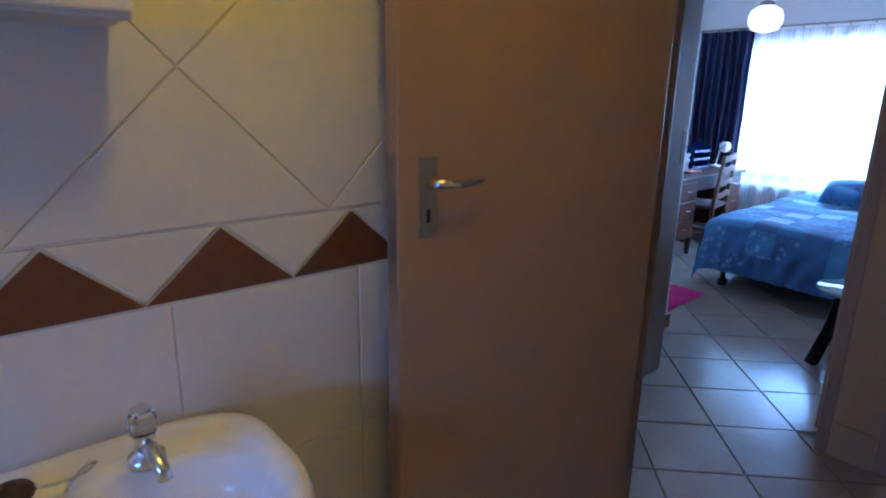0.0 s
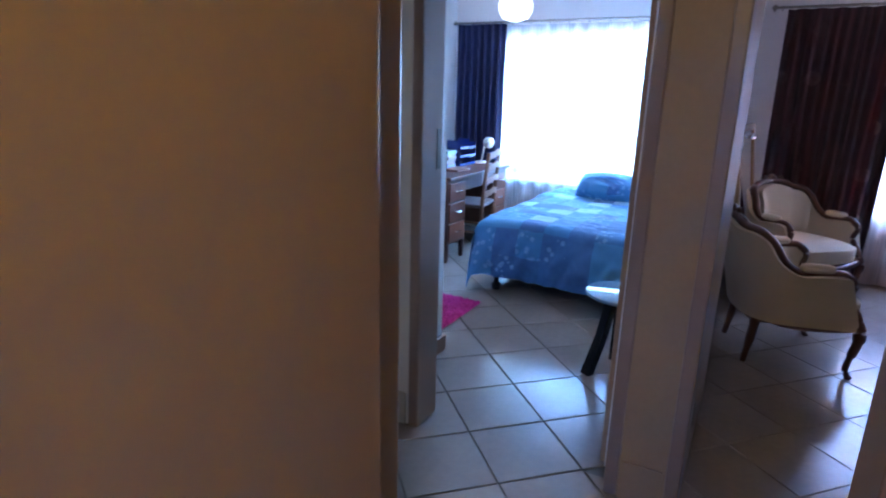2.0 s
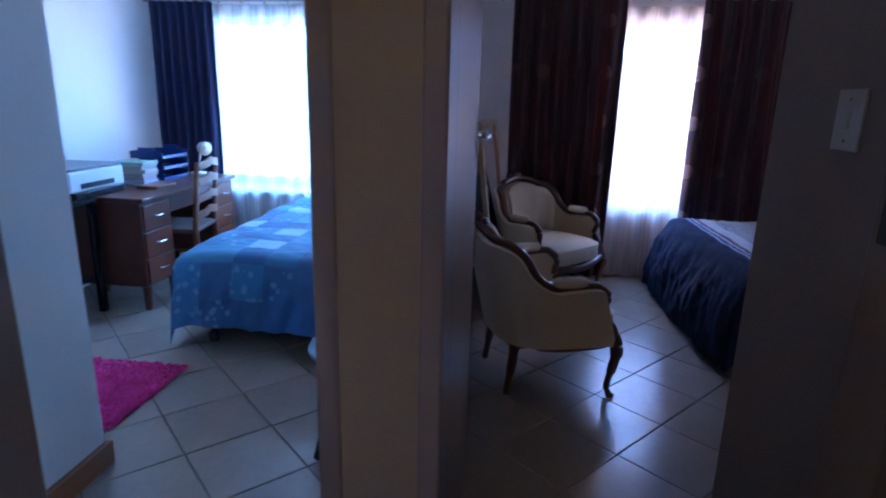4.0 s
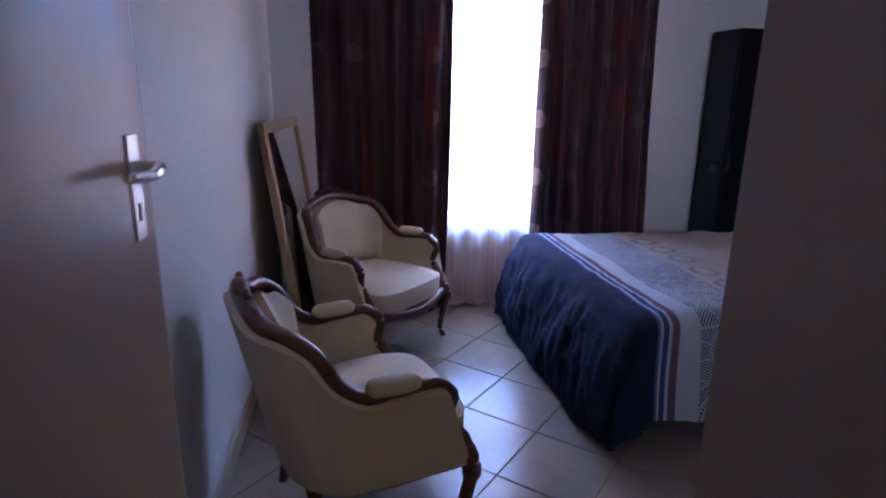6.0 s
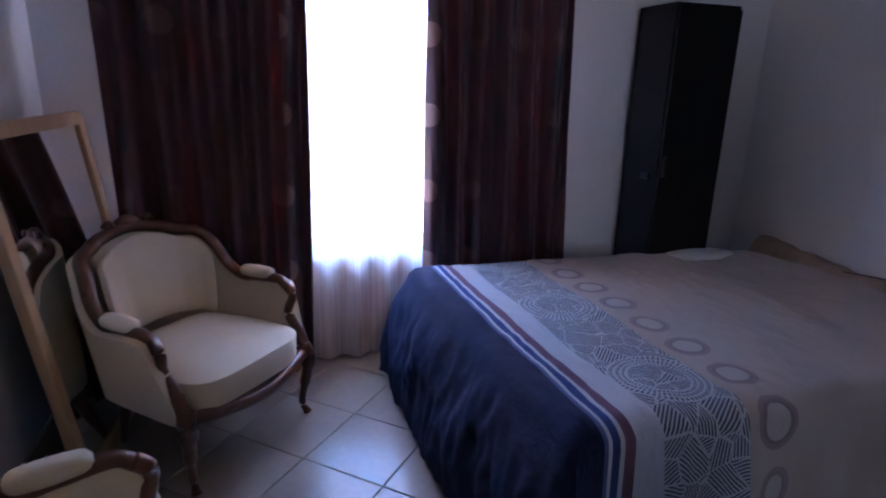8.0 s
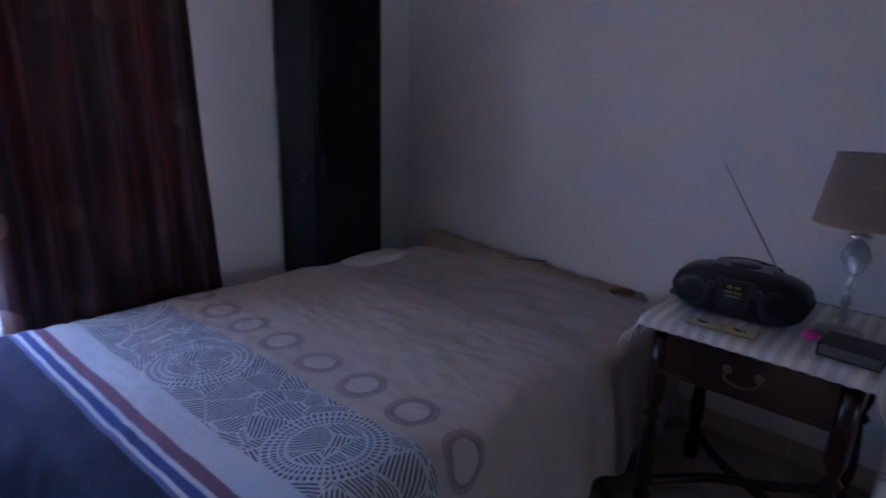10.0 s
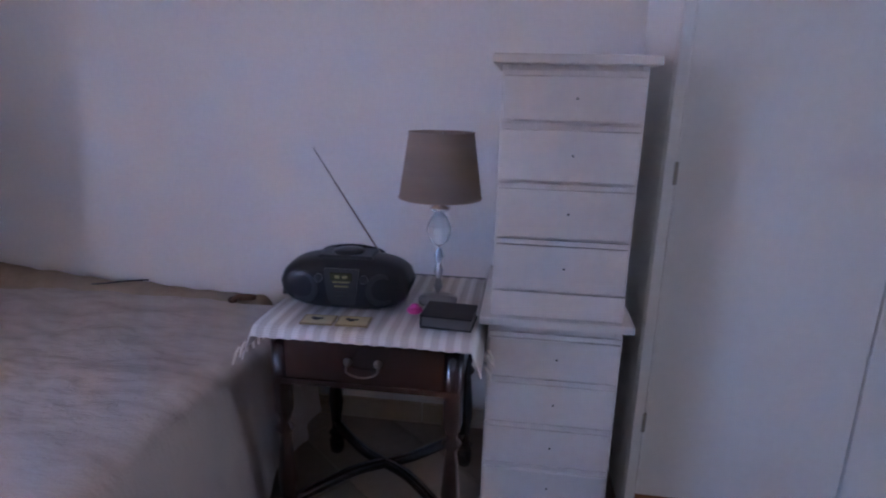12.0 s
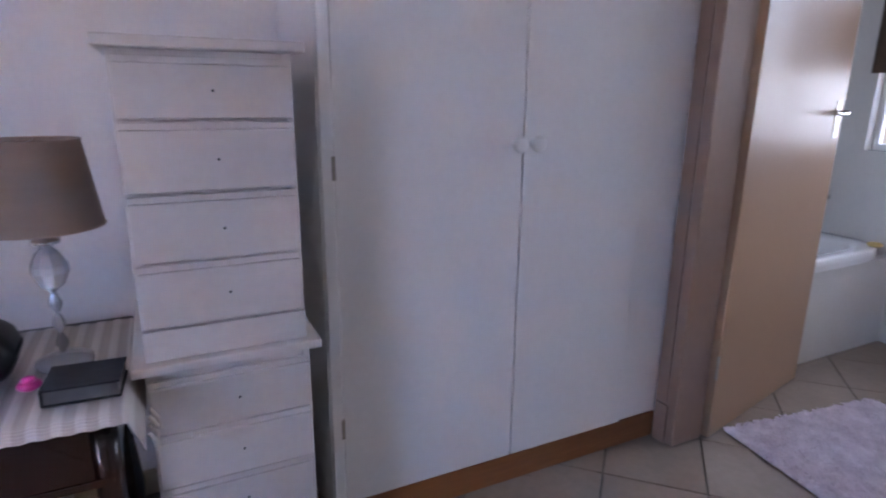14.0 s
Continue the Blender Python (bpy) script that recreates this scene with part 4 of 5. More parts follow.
chest("chest_of_drawers", 3.598, 3.935, -3.40, -2.94, 0.0, [.035, .165, .29, .415, .545, .672], 0.712, "cream painted chest of drawers carrying a second one", .035)
chest("chest_of_drawers", 3.603, 3.930, -3.38, -2.945, 0.7135, [.782, .917, 1.055, 1.194, 1.315], 1.345, "cream painted narrow chest stacked on another", .782)

# built-in cupboard
wd = thing("built_in_wardrobe", "white built-in wardrobe with two closed doors and wood plinth", "wardrobe")
WY = -3.118
part("back_panel", box(2.275, -3.565, .1, 3.51, -3.55, H - .003), WHITE, wd)
part("side_panel", box(3.49, -3.55, 0, 3.51, WY - .021, H - .003, .001), WHITE, wd)
part("side_panel", box(2.275, -3.55, .1, 2.295, WY - .031, H - .003, .001), WHITE, wd)
part("left_stile", box(3.481, WY - .02, 0, 3.51, WY + .008, H - .004, .003), WHITE, wd)
part("right_filler", box(2.275, WY - .03, .102, 2.453, WY - .012, H - .004, .002), WHITE, wd)
for x0, x1, kx in ((2.928, 3.478, 2.955), (2.458, 2.922, 2.893)):
    d = part("door", box(x0, WY - .018, .105, x1, WY, H - .03, .003), WHITE, wd)
    part("knob", lathe([(.012, 0), (.010, .012), (.021, .02), (.024, .032), (.015, .040)], 18), WHITE, d, "round white knob", 50, pose(kx, WY, 1.115, -90, 0, 0))
part("plinth", box(2.278, WY - .03, 0.002, 3.48, WY - .006, .100, .003), PLINTH, wd, "varnished wood plinth")
for z in (.35, 1.07, 1.9):
    part("hinge", box(3.476, WY - .002, z - .03, 3.487, WY + .009, z + .03, .002), BRASS, wd, "dark metal hinge")

# Bathroom beyond bedroom 2
tub = thing("bathtub", "white built-in bathtub with tiled front panel", "bathtub")
TUBW = surface("tub_enamel", (0.80, 0.80, 0.79), (0.84, 0.84, 0.83), 0.12, coat=0.4, bumpy=0.01)
part("front_panel", box(0.505, -3.32, 0, 1.95, -3.27, .47, .003), WTILE, tub)


def tub_shell(u, v):
    a = u * 2 * math.pi
    ca, sa = math.cos(a), math.sin(a)
    x, y = math.copysign(abs(ca) ** .4, ca), math.copysign(abs(sa) ** .4, sa)
    prof = [(1.0, .47), (1.0, .515), (.98, .525), (.86, .52), (.83, .50), (.78, .3), (.70, .17), (.01, .15)]
    i = min(int(v * 7 + 1e-6), 6)
    t = v * 7 - i
    r, z = prof[i][0] + (prof[i + 1][0] - prof[i][0]) * t, prof[i][1] + (prof[i + 1][1] - prof[i][1]) * t
    return Vector((1.23 + x * .72 * r, -3.67 + y * .41 * (r if r > .9 else r - .06), z))


part("tub", sheet(tub_shell, 48, 14), TUBW, tub, "", 60)
tp = thing("bath_tap", "chrome bath tap on the tiled wall", "tap", place=pose(0.505, -3.66, .72))
part("body", sweep([(0, 0, 0), (.05, 0, 0), (.10, 0, -.01), (.12, 0, -.04)], [.016, .014, .012, .011], 12), CHROME, tp, "", 60)
part("handle", lathe([(.006, .012), (.02, .02), (.02, .04), (.008, .046)], 14, (.05, 0, 0)), CHROME, tp, "", 50)
sp = part("soap", lathe([(.03, 0), (.036, .008), (.03, .018), (.01, .02)], 16, (.62, -3.32, .524)), surface("soap_bar", (0.55, 0.42, 0.15), (0.62, 0.5, 0.2), 0.5), None, "yellowish soap bar on the bathtub rim", 60)
tagged(sp, category="soap")
valance = part("window_valance", sheet(lambda u, v: Vector((.515 + .012 * math.sin(u * 50), -3.55 + u * .75, 1.38 + .38 * v)), 60, 4, .004), surface("brown_blind", (0.07, 0.045, 0.03), (0.11, 0.07, 0.045), 0.9), None, "short dark brown blind over the window", 60)
tagged(valance, category="blind")


def shag(name, place, w, d, n, length, mat, label, seed, base):
    """A pile rug: a thin backing and thousands of bent tufts."""
    r = thing(name, label, "rug", place=place)
    rng = random.Random(seed)
    part("backing", box(-w / 2, -d / 2, 0, w / 2, d / 2, .006, .002), base, r)
    bm = bmesh.new()
    for i in range(n):
        x, y = (rng.random() - .5) * w, (rng.random() - .5) * d
        a = rng.random() * 6.283
        lean = rng.uniform(.3, 1.0) * length
        h = length * rng.uniform(.45, .8)
        wd_ = rng.uniform(.004, .008)
        dx, dy, px, py = math.cos(a) * lean, math.sin(a) * lean, -math.sin(a) * wd_, math.cos(a) * wd_
        v = [bm.verts.new((x - px, y - py, .004)), bm.verts.new((x + px, y + py, .004)), bm.verts.new((x + dx * .5 + px, y + dy * .5 + py, h)), bm.verts.new((x + dx * .5 - px, y + dy * .5 - py, h)), bm.verts.new((x + dx, y + dy, h * .7))]
        bm.faces.new((v[0], v[1], v[2], v[3]))
        bm.faces.new((v[3], v[2], v[4]))
    tagged(part("pile", bm, mat, r), kind="stuff")
    return r


shag("bath_mat", pose(1.66, -2.66, 0.001, 0, 0, -8), .78, .62, 9000, .022, LILAC, "lilac shaggy bath mat on the tiled floor", 3, LILAC)

# Bathroom 1: wall tiles, basin, tap, cabinet
YW = 0.31
TS = .345


def wall_tile(pts, mat, parent):
    """One wall tile from its corners (x, z), proud of the wall, with softened edges."""
    bm = bmesh.new()
    cx, cz = sum(q[0] for q in pts) / len(pts), sum(q[1] for q in pts) / len(pts)
    def ring(off, y):
        out = []
        for x, z in pts:
            d = math.hypot(x - cx, z - cz)
            k = (d - off) / d
            out.append(bm.verts.new((cx + (x - cx) * k, y, cz + (z - cz) * k)))
        return out
    a, b, c = ring(.0014, YW), ring(.0014, YW - .0022), ring(.0045, YW - .0034)
    n = len(pts)
    for p_, q_ in ((a, b), (b, c)):
        for i in range(n):
            bm.faces.new((p_[i], p_[(i + 1) % n], q_[(i + 1) % n], q_[i]))
    bm.faces.new(c)
    bmesh.ops.recalc_face_normals(bm, faces=bm.faces)
    return part("tile", bm, mat, parent, "brown half tile" if mat is BROWNT else "")


wn_ = bpy.data.objects["wall_bathroom_north"]
ZB, ZA, ZL = 1.018, 1.130, 1.138
for i in range(-4, 3):
    x0 = .539 + i * .35
    for j in range(3):
        z1 = ZB - .002 - j * .348
        wall_tile([(x0, z1 - .348), (x0 + .35, z1 - .348), (x0 + .35, z1), (x0, z1)], WTILE, wn_)
PT = .250
for i in range(-6, 4):
    xc = .627 + i * PT
    wall_tile([(xc - PT / 2, ZB), (xc + PT / 2, ZB), (xc, ZA)], BROWNT, wn_)
    wall_tile([(xc + .003, ZA + .004), (xc + PT / 2, ZB + .004), (xc + PT - .003, ZA + .004)], WTILE, wn_)
HD = .2445
for i in range(-3, 2):
    xc = .583 + i * 2 * HD
    wall_tile([(xc - HD, ZL), (xc + HD, ZL), (xc, ZL + HD)], WTILE, wn_)
    for j in range(5):
        for ox, oz in ((HD, HD + 2 * HD * j), (0, 2 * HD + 2 * HD * j)):
            zc = ZL + oz
            if zc + HD < H + .05 and -0.8 < xc + ox < 1.44:
                wall_tile([(xc + ox, zc - HD), (xc + ox + HD, zc), (xc + ox, min(zc + HD, H - .005)), (xc + ox - HD, zc)], WTILE, wn_)

bs = thing("wash_basin", "white porcelain wash basin fixed to the tiled wall", "basin", place=pose(0.35, 0.30, 0.0))


def basin(u, v):
    a = u * 2 * math.pi
    ca, sa = math.cos(a), math.sin(a)
    prof = [(.55, .55), (.9, .72), (1.0, .79), (1.01, .81), (.99, .822), (.95, .824), (.90, .818), (.86, .80), (.80, .74), (.62, .69), (.3, .675), (.02, .672)]
    k = v * (len(prof) - 1)
    i = min(int(k), len(prof) - 2)
    t = k - i
    r, z = prof[i][0] + (prof[i + 1][0] - prof[i][0]) * t, prof[i][1] + (prof[i + 1][1] - prof[i][1]) * t
    x = math.copysign(abs(ca) ** .75, ca) * .285
    y = sa * .225 if sa < 0 else math.copysign(abs(sa) ** .35, sa) * .21
    inner = max(0, .97 - r) if v > .45 else 0
    yy = -.215 + y * r - (.05 * min(1, inner * 9) if sa > 0 else 0) * (1 if v > .45 else 0)
    return Vector((x * r, min(yy, 0.0), z))


part("bowl", sheet(basin, 64, 44), PORC, bs, "", 70)
part("pedestal", lathe([(.10, 0), (.085, .05), (.075, .4), (.10, .62)], 24, (0, -.14, 0)), PORC, bs, "", 50)
for x in (.105, -.125):
    t = part("tap", lathe([(.026, 0), (.026, .012), (.015, .018), (.014, .045), (.018, .05)], 16, (x, -.105, .822)), CHROME, bs, "chrome pillar tap", 50)
    part("spout", sweep([(x, -.105, .848), (x + .004, -.135, .850), (x + .008, -.16, .835), (x + .009, -.165, .822)], [.013, .012, .010, .010], 12), CHROME, t, "", 60)
    part("tap_head", lathe([(.012, .868), (.019, .872), (.020, .89), (.018, .902), (.014, .906)], 8, (x, -.105, 0)), GLASS, t, "clear acrylic tap head")
    part("cap", lathe([(.015, .906), (.014, .91)], 16, (x, -.105, 0)), CHROME, t)
plug = part("plug", lathe([(.026, 0), (.028, .006), (.024, .013), (.008, .016), (.006, .022)], 18, (.005 - .06, -.08, .823)), surface("dark_rubber", (0.03, 0.012, 0.01), (0.05, 0.02, 0.015), 0.6), bs, "dark rubber plug", 50)
pts = spline([(-.05, -.075, .832), (-.01, -.09, .828), (.03, -.085, .828), (.045, -.07, .829), (.03, -.075, .829), (.01, -.10, .828), (.0, -.12, .826)], 8)
part("plug_chain", sweep(pts, [.0022 + .0012 * (i % 2) for i in range(len(pts))], 6), CHROME, bs, "fine metal chain")

cb = thing("wall_cabinet", "white bathroom wall cabinet above the basin", "cabinet")
part("body", box(-.12, .17, 1.43, .50, .3005, 2.0, .004), WHITE, cb)
part("door", box(-.117, .15, 1.435, .497, .168, 1.995, .004), WHITE, cb)

# Hall: picture, skirtings, switch
pc = thing("framed_picture", "framed picture with gilt brown frame on the hall wall", "picture")
py0, py1, pz0, pz1 = 1.19, 1.72, 1.40, 1.85
GILT = wood("gilt_frame", (0.16, 0.075, 0.02), (0.28, 0.15, 0.05), 0.35, "z")
for r in ((py0, pz0, py1, pz0 + .045), (py0, pz1 - .045, py1, pz1), (py0, pz0 + .045, py0 + .045, pz1 - .045), (py1 - .045, pz0 + .045, py1, pz1 - .045)):
    part("frame_rail", box(2.732, r[0], r[1], 2.758, r[2], r[3], .006), GILT, pc)
part("mount", box(2.746, py0 + .045, pz0 + .045, 2.752, py1 - .045, pz1 - .045), surface("mount_card", (0.55, 0.50, 0.40), (0.6, 0.55, 0.45), 0.8), pc)
part("print", box(2.743, py0 + .09, pz0 + .09, 2.7455, py1 - .09, pz1 - .09), surface("faded_print", (0.10, 0.13, 0.14), (0.35, 0.33, 0.28), 0.7, big=6), pc)

sk = tagged(new("baseboard"), "cream tile skirting along the hall wall", "skirting", kind="structure")
y = .765
while y < 2.9:
    part("tile", box(2.749, y, 0.001, 2.7595, min(y + .329, 3.04), .145, .002), SKIRT, sk)
    y += .333
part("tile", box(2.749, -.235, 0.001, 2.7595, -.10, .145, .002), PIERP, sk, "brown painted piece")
sk2 = tagged(new("baseboard"), "varnished wood plinth under the wall nib", "skirting", kind="structure")
part("plinth_board", box(2.91, .972, 0.001, 3.475, .9885, .088, .004), PLINTH, sk2)
part("plinth_board", box(3.457, .989, 0.001, 3.475, 2.44, .088, .004), PLINTH, sk2)
sk3 = tagged(new("baseboard"), "cream tile skirting in the bedroom", "skirting", kind="structure")
for i in range(10):
    part("tile", box(2.93 + i * .333, -.1375, 0.001, 2.93 + i * .333 + .33, -.1255, .085, .002), SKIRT, sk3)
for i in range(8):
    part("tile", box(3.54 + i * .333, -3.5695, 0.001, 3.54 + i * .333 + .33, -3.556, .085, .002), SKIRT, sk3)

sw = thing("light_switch", "white rectangular light switch plate on the wall", "switch")
part("plate", box(3.075, -1.0995, 1.215, 3.178, -1.0925, 1.342, .003), WHITE, sw)
part("rocker", box(3.116, -1.0925, 1.26, 3.138, -1.0885, 1.30, .002), WHITE, sw)
for z in (1.236, 1.322):
    part("screw", lathe([(.004, 0), (.004, .001)], 10), BRASS, sw, "", None, pose(3.127, -1.0925, z, -90, 0, 0))
for nm, bx in (("strike_plate", (2.845, -1.0555, 1.07, 2.885, -1.0525, 1.20)), ("strike_plate", (2.865, .7075, 1.05, 2.895, .7105, 1.20))):
    st_ = part(nm, box(*bx, .001), DULLM, None, "worn metal strike plate let into the door frame")
    tagged(st_, category="strike plate")

# Bedroom 1
b1 = thing("bed", "bed with a blue patchwork cover on a dark base", "bed")
X0, X1, Y0, Y1, T1 = 4.42, 6.13, 1.29, 0.06, 0.515
part("base", box(X0 + .04, Y1 + .02, .12, X1, Y0 - .04, .27, .02), surface("dark_bed_base", (0.012, 0.014, 0.02), (0.025, 0.028, 0.036), 0.9), b1)
part("mattress", box(X0 + .02, Y1 + .01, .272, X1, Y0 - .02, .48, .05, 3), PILLOW, b1)
for lx in (X0 + .13, X1 - .13):
    for ly in (Y0 - .13, Y1 + .13):
        part("leg", lathe([(.03, 0), (.034, .02), (.03, .045), (.018, .055), (.018, .12)], 12, (lx, ly, 0)), BLACK, b1)


def patch_mat():
    m, nt, p = node_mat("blue_patchwork")
    uvn = nt.nodes.new("ShaderNodeUVMap")
    mp = nt.nodes.new("ShaderNodeVectorMath")
    mp.operation = "SCALE"
    mp.inputs["Scale"].default_value = 1 / .165
    nt.links.new(uvn.outputs[0], mp.inputs[0])
    fl = nt.nodes.new("ShaderNodeVectorMath")
    fl.operation = "FLOOR"
    nt.links.new(mp.outputs[0], fl.inputs[0])
    wnz = nt.nodes.new("ShaderNodeTexWhiteNoise")
    nt.links.new(fl.outputs[0], wnz.inputs["Vector"])
    cr = nt.nodes.new("ShaderNodeValToRGB")
    cr.color_ramp.interpolation = "CONSTANT"
    stops = [(0, (.030, .07, .17)), (.22, (.045, .13, .25)), (.42, (.035, .10, .21)), (.58, (.065, .17, .29)), (.74, (.024, .06, .14)), (.93, (.24, .35, .42))]
    el = cr.color_ramp.elements
    el[0].color = (*stops[0][1], 1)
    el[1].position, el[1].color = stops[1][0], (*stops[1][1], 1)
    for q, c in stops[2:]:
        e = el.new(q)
        e.color = (*c, 1)
    nt.links.new(wnz.outputs["Value"], cr.inputs[0])
    vo = nt.nodes.new("ShaderNodeTexVoronoi")
    vo.inputs["Scale"].default_value = 20
    nt.links.new(uvn.outputs[0], vo.inputs["Vector"])
    flowers = mth(nt, "MULTIPLY", mth(nt, "LESS_THAN", vo.outputs["Distance"], .32), mth(nt, "GREATER_THAN", mth(nt, "FRACT", mth(nt, "MULTIPLY", wnz.outputs["Value"], 7.3)), .5))
    n = noise_tex(nt, coords(nt), 30, 3)
    col = mixc(nt, mth(nt, "MULTIPLY", flowers, mth(nt, "MULTIPLY", n, .7)), cr.outputs[0], (.30, .40, .55))
    col = mixc(nt, mth(nt, "MULTIPLY", n, .35), col, (.10, .2, .36))
    nt.links.new(col, p.inputs["Base Color"])
    p.inputs["Roughness"].default_value = .85
    bump(nt, p, n, .3, .003)
    return m


PATCH = patch_mat()
f0 = bed_cover(-Y0, -Y1, X0, X1, T1, .19, .20, 0, .02, 8.0, .03)
c1 = part("bed_cover", sheet(lambda u, v: (lambda q: Vector((q.y, -q.x, q.z)))(f0(u, v)), 110, 120), PATCH, None, "blue patchwork quilt with floral squares hanging over the bed", 60)
tagged(c1, category="quilt")
uv_from(c1, 110, 120, lambda u, v: (-.325 + u * (Y0 - Y1 + .65), -.315 + v * (X1 - X0 + .315)))
pl = pillow("pillow", pose(5.78, .72, .60, 0, -28, 0), .30, .52, .11, PATCH, "blue patchwork pillow propped at the bed's head")
uv_from(pl, 30, 22, lambda u, v: (u * .4, v * .6))

# desk
dk = thing("desk", "reddish wooden desk with two drawer pedestals", "desk")
DX0, DX1, DY0, DY1, DZ = 4.885, 6.03, 1.74, 2.28, .695
part("desktop", box(DX0 - .015, DY0 - .02, DZ - .03, DX1 + .015, DY1, DZ, .006), DESKW, dk)
for a, b in ((DX0, DX0 + .31), (DX1 - .30, DX1)):
    part("pedestal", box(a, DY0 + .012, .15, b, DY1 - .01, DZ - .031, .003), DESKW, dk)
    for x in (a + .02, b - .02):
        for yy in (DY0 + .03, DY1 - .03):
            part("leg", lathe([(.018, 0), (.022, .02), (.026, .15)], 10, (x, yy, 0)), DESKW, dk)
    for i in range(3):
        d = part("drawer", box(a + .02, DY0, .165 + i * .165, b - .02, DY0 + .02, .315 + i * .165, .005), DESKF, dk)
        part("handle", sweep([((a + b) / 2 - .035, DY0 - .004, .245 + i * .165), ((a + b) / 2 - .03, DY0 - .02, .243 + i * .165), ((a + b) / 2 + .03, DY0 - .02, .243 + i * .165), ((a + b) / 2 + .035, DY0 - .004, .245 + i * .165)], .005, 8), CHROME, d, "pale metal pull")
part("knee_rail", box(DX0 + .31, DY0 + .012, .56, DX1 - .30, DY0 + .03, DZ - .031, .002), DESKW, dk)

dc = thing("desk_chair", "ladder-back wooden chair tucked at the desk", "chair", place=pose(5.40, 1.83, 0, 0, 0, 8))
for s in (-1, 1):
    part("back_post", sweep([(s * .17, -.19, 0), (s * .17, -.18, .42), (s * .165, -.22, .87)], [.017, .019, .014], 10), PINE, dc, "", 60)
    part("front_leg", sweep([(s * .18, .16, 0), (s * .18, .16, .42)], .018, 10), PINE, dc, "", 60)
    part("side_stretcher", sweep([(s * .17, -.18, .2), (s * .18, .16, .2)], .01, 8), PINE, dc)
part("seat", box(-.19, -.19, .41, .19, .19, .44, .01), surface("chair_seat_cloth", (0.11, 0.07, 0.06), (0.16, 0.11, 0.09), 0.9), dc)
for z in (.52, .63, .74, .84):
    part("slat", sheet(lambda u, v, z=z: Vector(((u - .5) * .33, -.2 - (z - .42) * .08 - .02 * math.sin(u * math.pi), z + (v - .5) * .05 + .022 * math.sin(u * math.pi) * (1 + .3 * math.cos(u * 4 * math.pi)))), 14, 2, .012), PINE, dc, "", 60)
part("stretcher", sweep([(-.18, .16, .25), (.18, .16, .25)], .01, 8), PINE, dc)

ps = thing("printer_stand", "small dark table beside the desk under the printer", "table")
part("tabletop", box(4.52, 1.99, .67, 4.862, 2.42, .695, .004), DARKWD, ps)
for x in (4.545, 4.838):
    for yy in (2.02, 2.39):
        part("leg", box(x - .02, yy - .02, 0, x + .02, yy + .02, .669, .003), DARKWD, ps)
part("back_panel", box(4.566, 2.385, .1, 4.817, 2.395, .669), DARKWD, ps)
part("shelf", box(4.566, 2.04, .2, 4.817, 2.384, .22), DARKWD, ps)
pr = thing("printer", "white printer with dark front on the small table", "printer")
part("body", box(4.70, 2.02, .738, 5.16, 2.40, .855, .012), surface("pale_plastic", (0.55, 0.60, 0.64), (0.62, 0.66, 0.70), 0.4), pr)
part("lid", box(4.705, 2.025, .856, 5.155, 2.395, .872, .006), surface("grey_lid", (0.12, 0.13, 0.15), (0.16, 0.17, 0.19), 0.4), pr)
part("front_tray", box(4.72, 2.01, .697, 5.14, 2.39, .737, .004), BLACK, pr)
part("paper_slot", box(4.78, 2.014, .755, 5.06, 2.0195, .785, .002), BLACK, pr)
for i in range(2):
    cbk = part("printer_cable", sweep(spline([(4.80 - .08 * i, 2.005, .72), (4.83 - .07 * i, 1.965, .60), (4.81 - .05 * i, 1.97, .35), (4.78, 1.975, .12 + .05 * i)], 6), .004, 6), BLACK, None, "thin dark cable hanging from the printer", 60)
    tagged(cbk, category="cable")

NAVYP = surface("navy_plastic", (0.006, 0.012, 0.11), (0.012, 0.025, 0.17), 0.25)
tr = thing("letter_trays", "stack of three navy blue plastic letter trays on desk", "letter tray")
for i in range(3):
    z = DZ + .004 + i * .075
    t = part("tray", boxes([(5.55, 2.0, z, 5.86, 2.24, z + .004), (5.55, 2.0, z + .004, 5.554, 2.24, z + .05), (5.856, 2.0, z + .004, 5.86, 2.24, z + .05), (5.554, 2.236, z + .004, 5.856, 2.24, z + .05)], .001), NAVYP, tr)
    part("lip", box(5.554, 1.996, z + .0005, 5.856, 2.0, z + .022, .001), NAVYP, t)
    for q in (5.557, 5.85):
        part("riser", box(q - .002, 2.06, z + .05, q + .004, 2.18, z + .0745, .001), NAVYP, t)
pa = thing("paper_stack", "loose stack of books and papers on the desk", "papers")
rng = random.Random(5)
for i in range(6):
    z = DZ + .001 + i * .025
    part("volume", box(5.36 + rng.uniform(-.01, .01), 2.02 + rng.uniform(-.01, .01), z, 5.52 + rng.uniform(-.01, .01), 2.24, z + .0235, .002), surface("paper_%d" % i, tuple(rng.uniform(.12, .3) for _ in range(3)), tuple(rng.uniform(.3, .5) for _ in range(3)), .7), pa)
nb = part("notebook", box(5.21, 1.84, DZ + .001, 5.42, 1.98, DZ + .02, .003), surface("brown_book", (0.15, 0.06, 0.035), (0.22, 0.1, 0.06), 0.6), None, "brown closed notebook lying on the desk")
tagged(nb, category="notebook")
dl = thing("desk_lamp", "cream gooseneck desk lamp on the desk", "lamp")
LMP = surface("cream_lamp_metal", (0.62, 0.58, 0.46), (0.7, 0.66, 0.54), 0.35)
part("base", lathe([(.06, 0), (.06, .012), (.012, .02)], 20, (6.0, 2.0, DZ + .001)), LMP, dl, "", 50)
part("neck", sweep(spline([(6.0, 2.0, DZ + .02), (6.02, 1.99, DZ + .12), (5.99, 1.96, DZ + .2), (5.95, 1.92, DZ + .225)], 6), .006, 8), LMP, dl, "", 60)
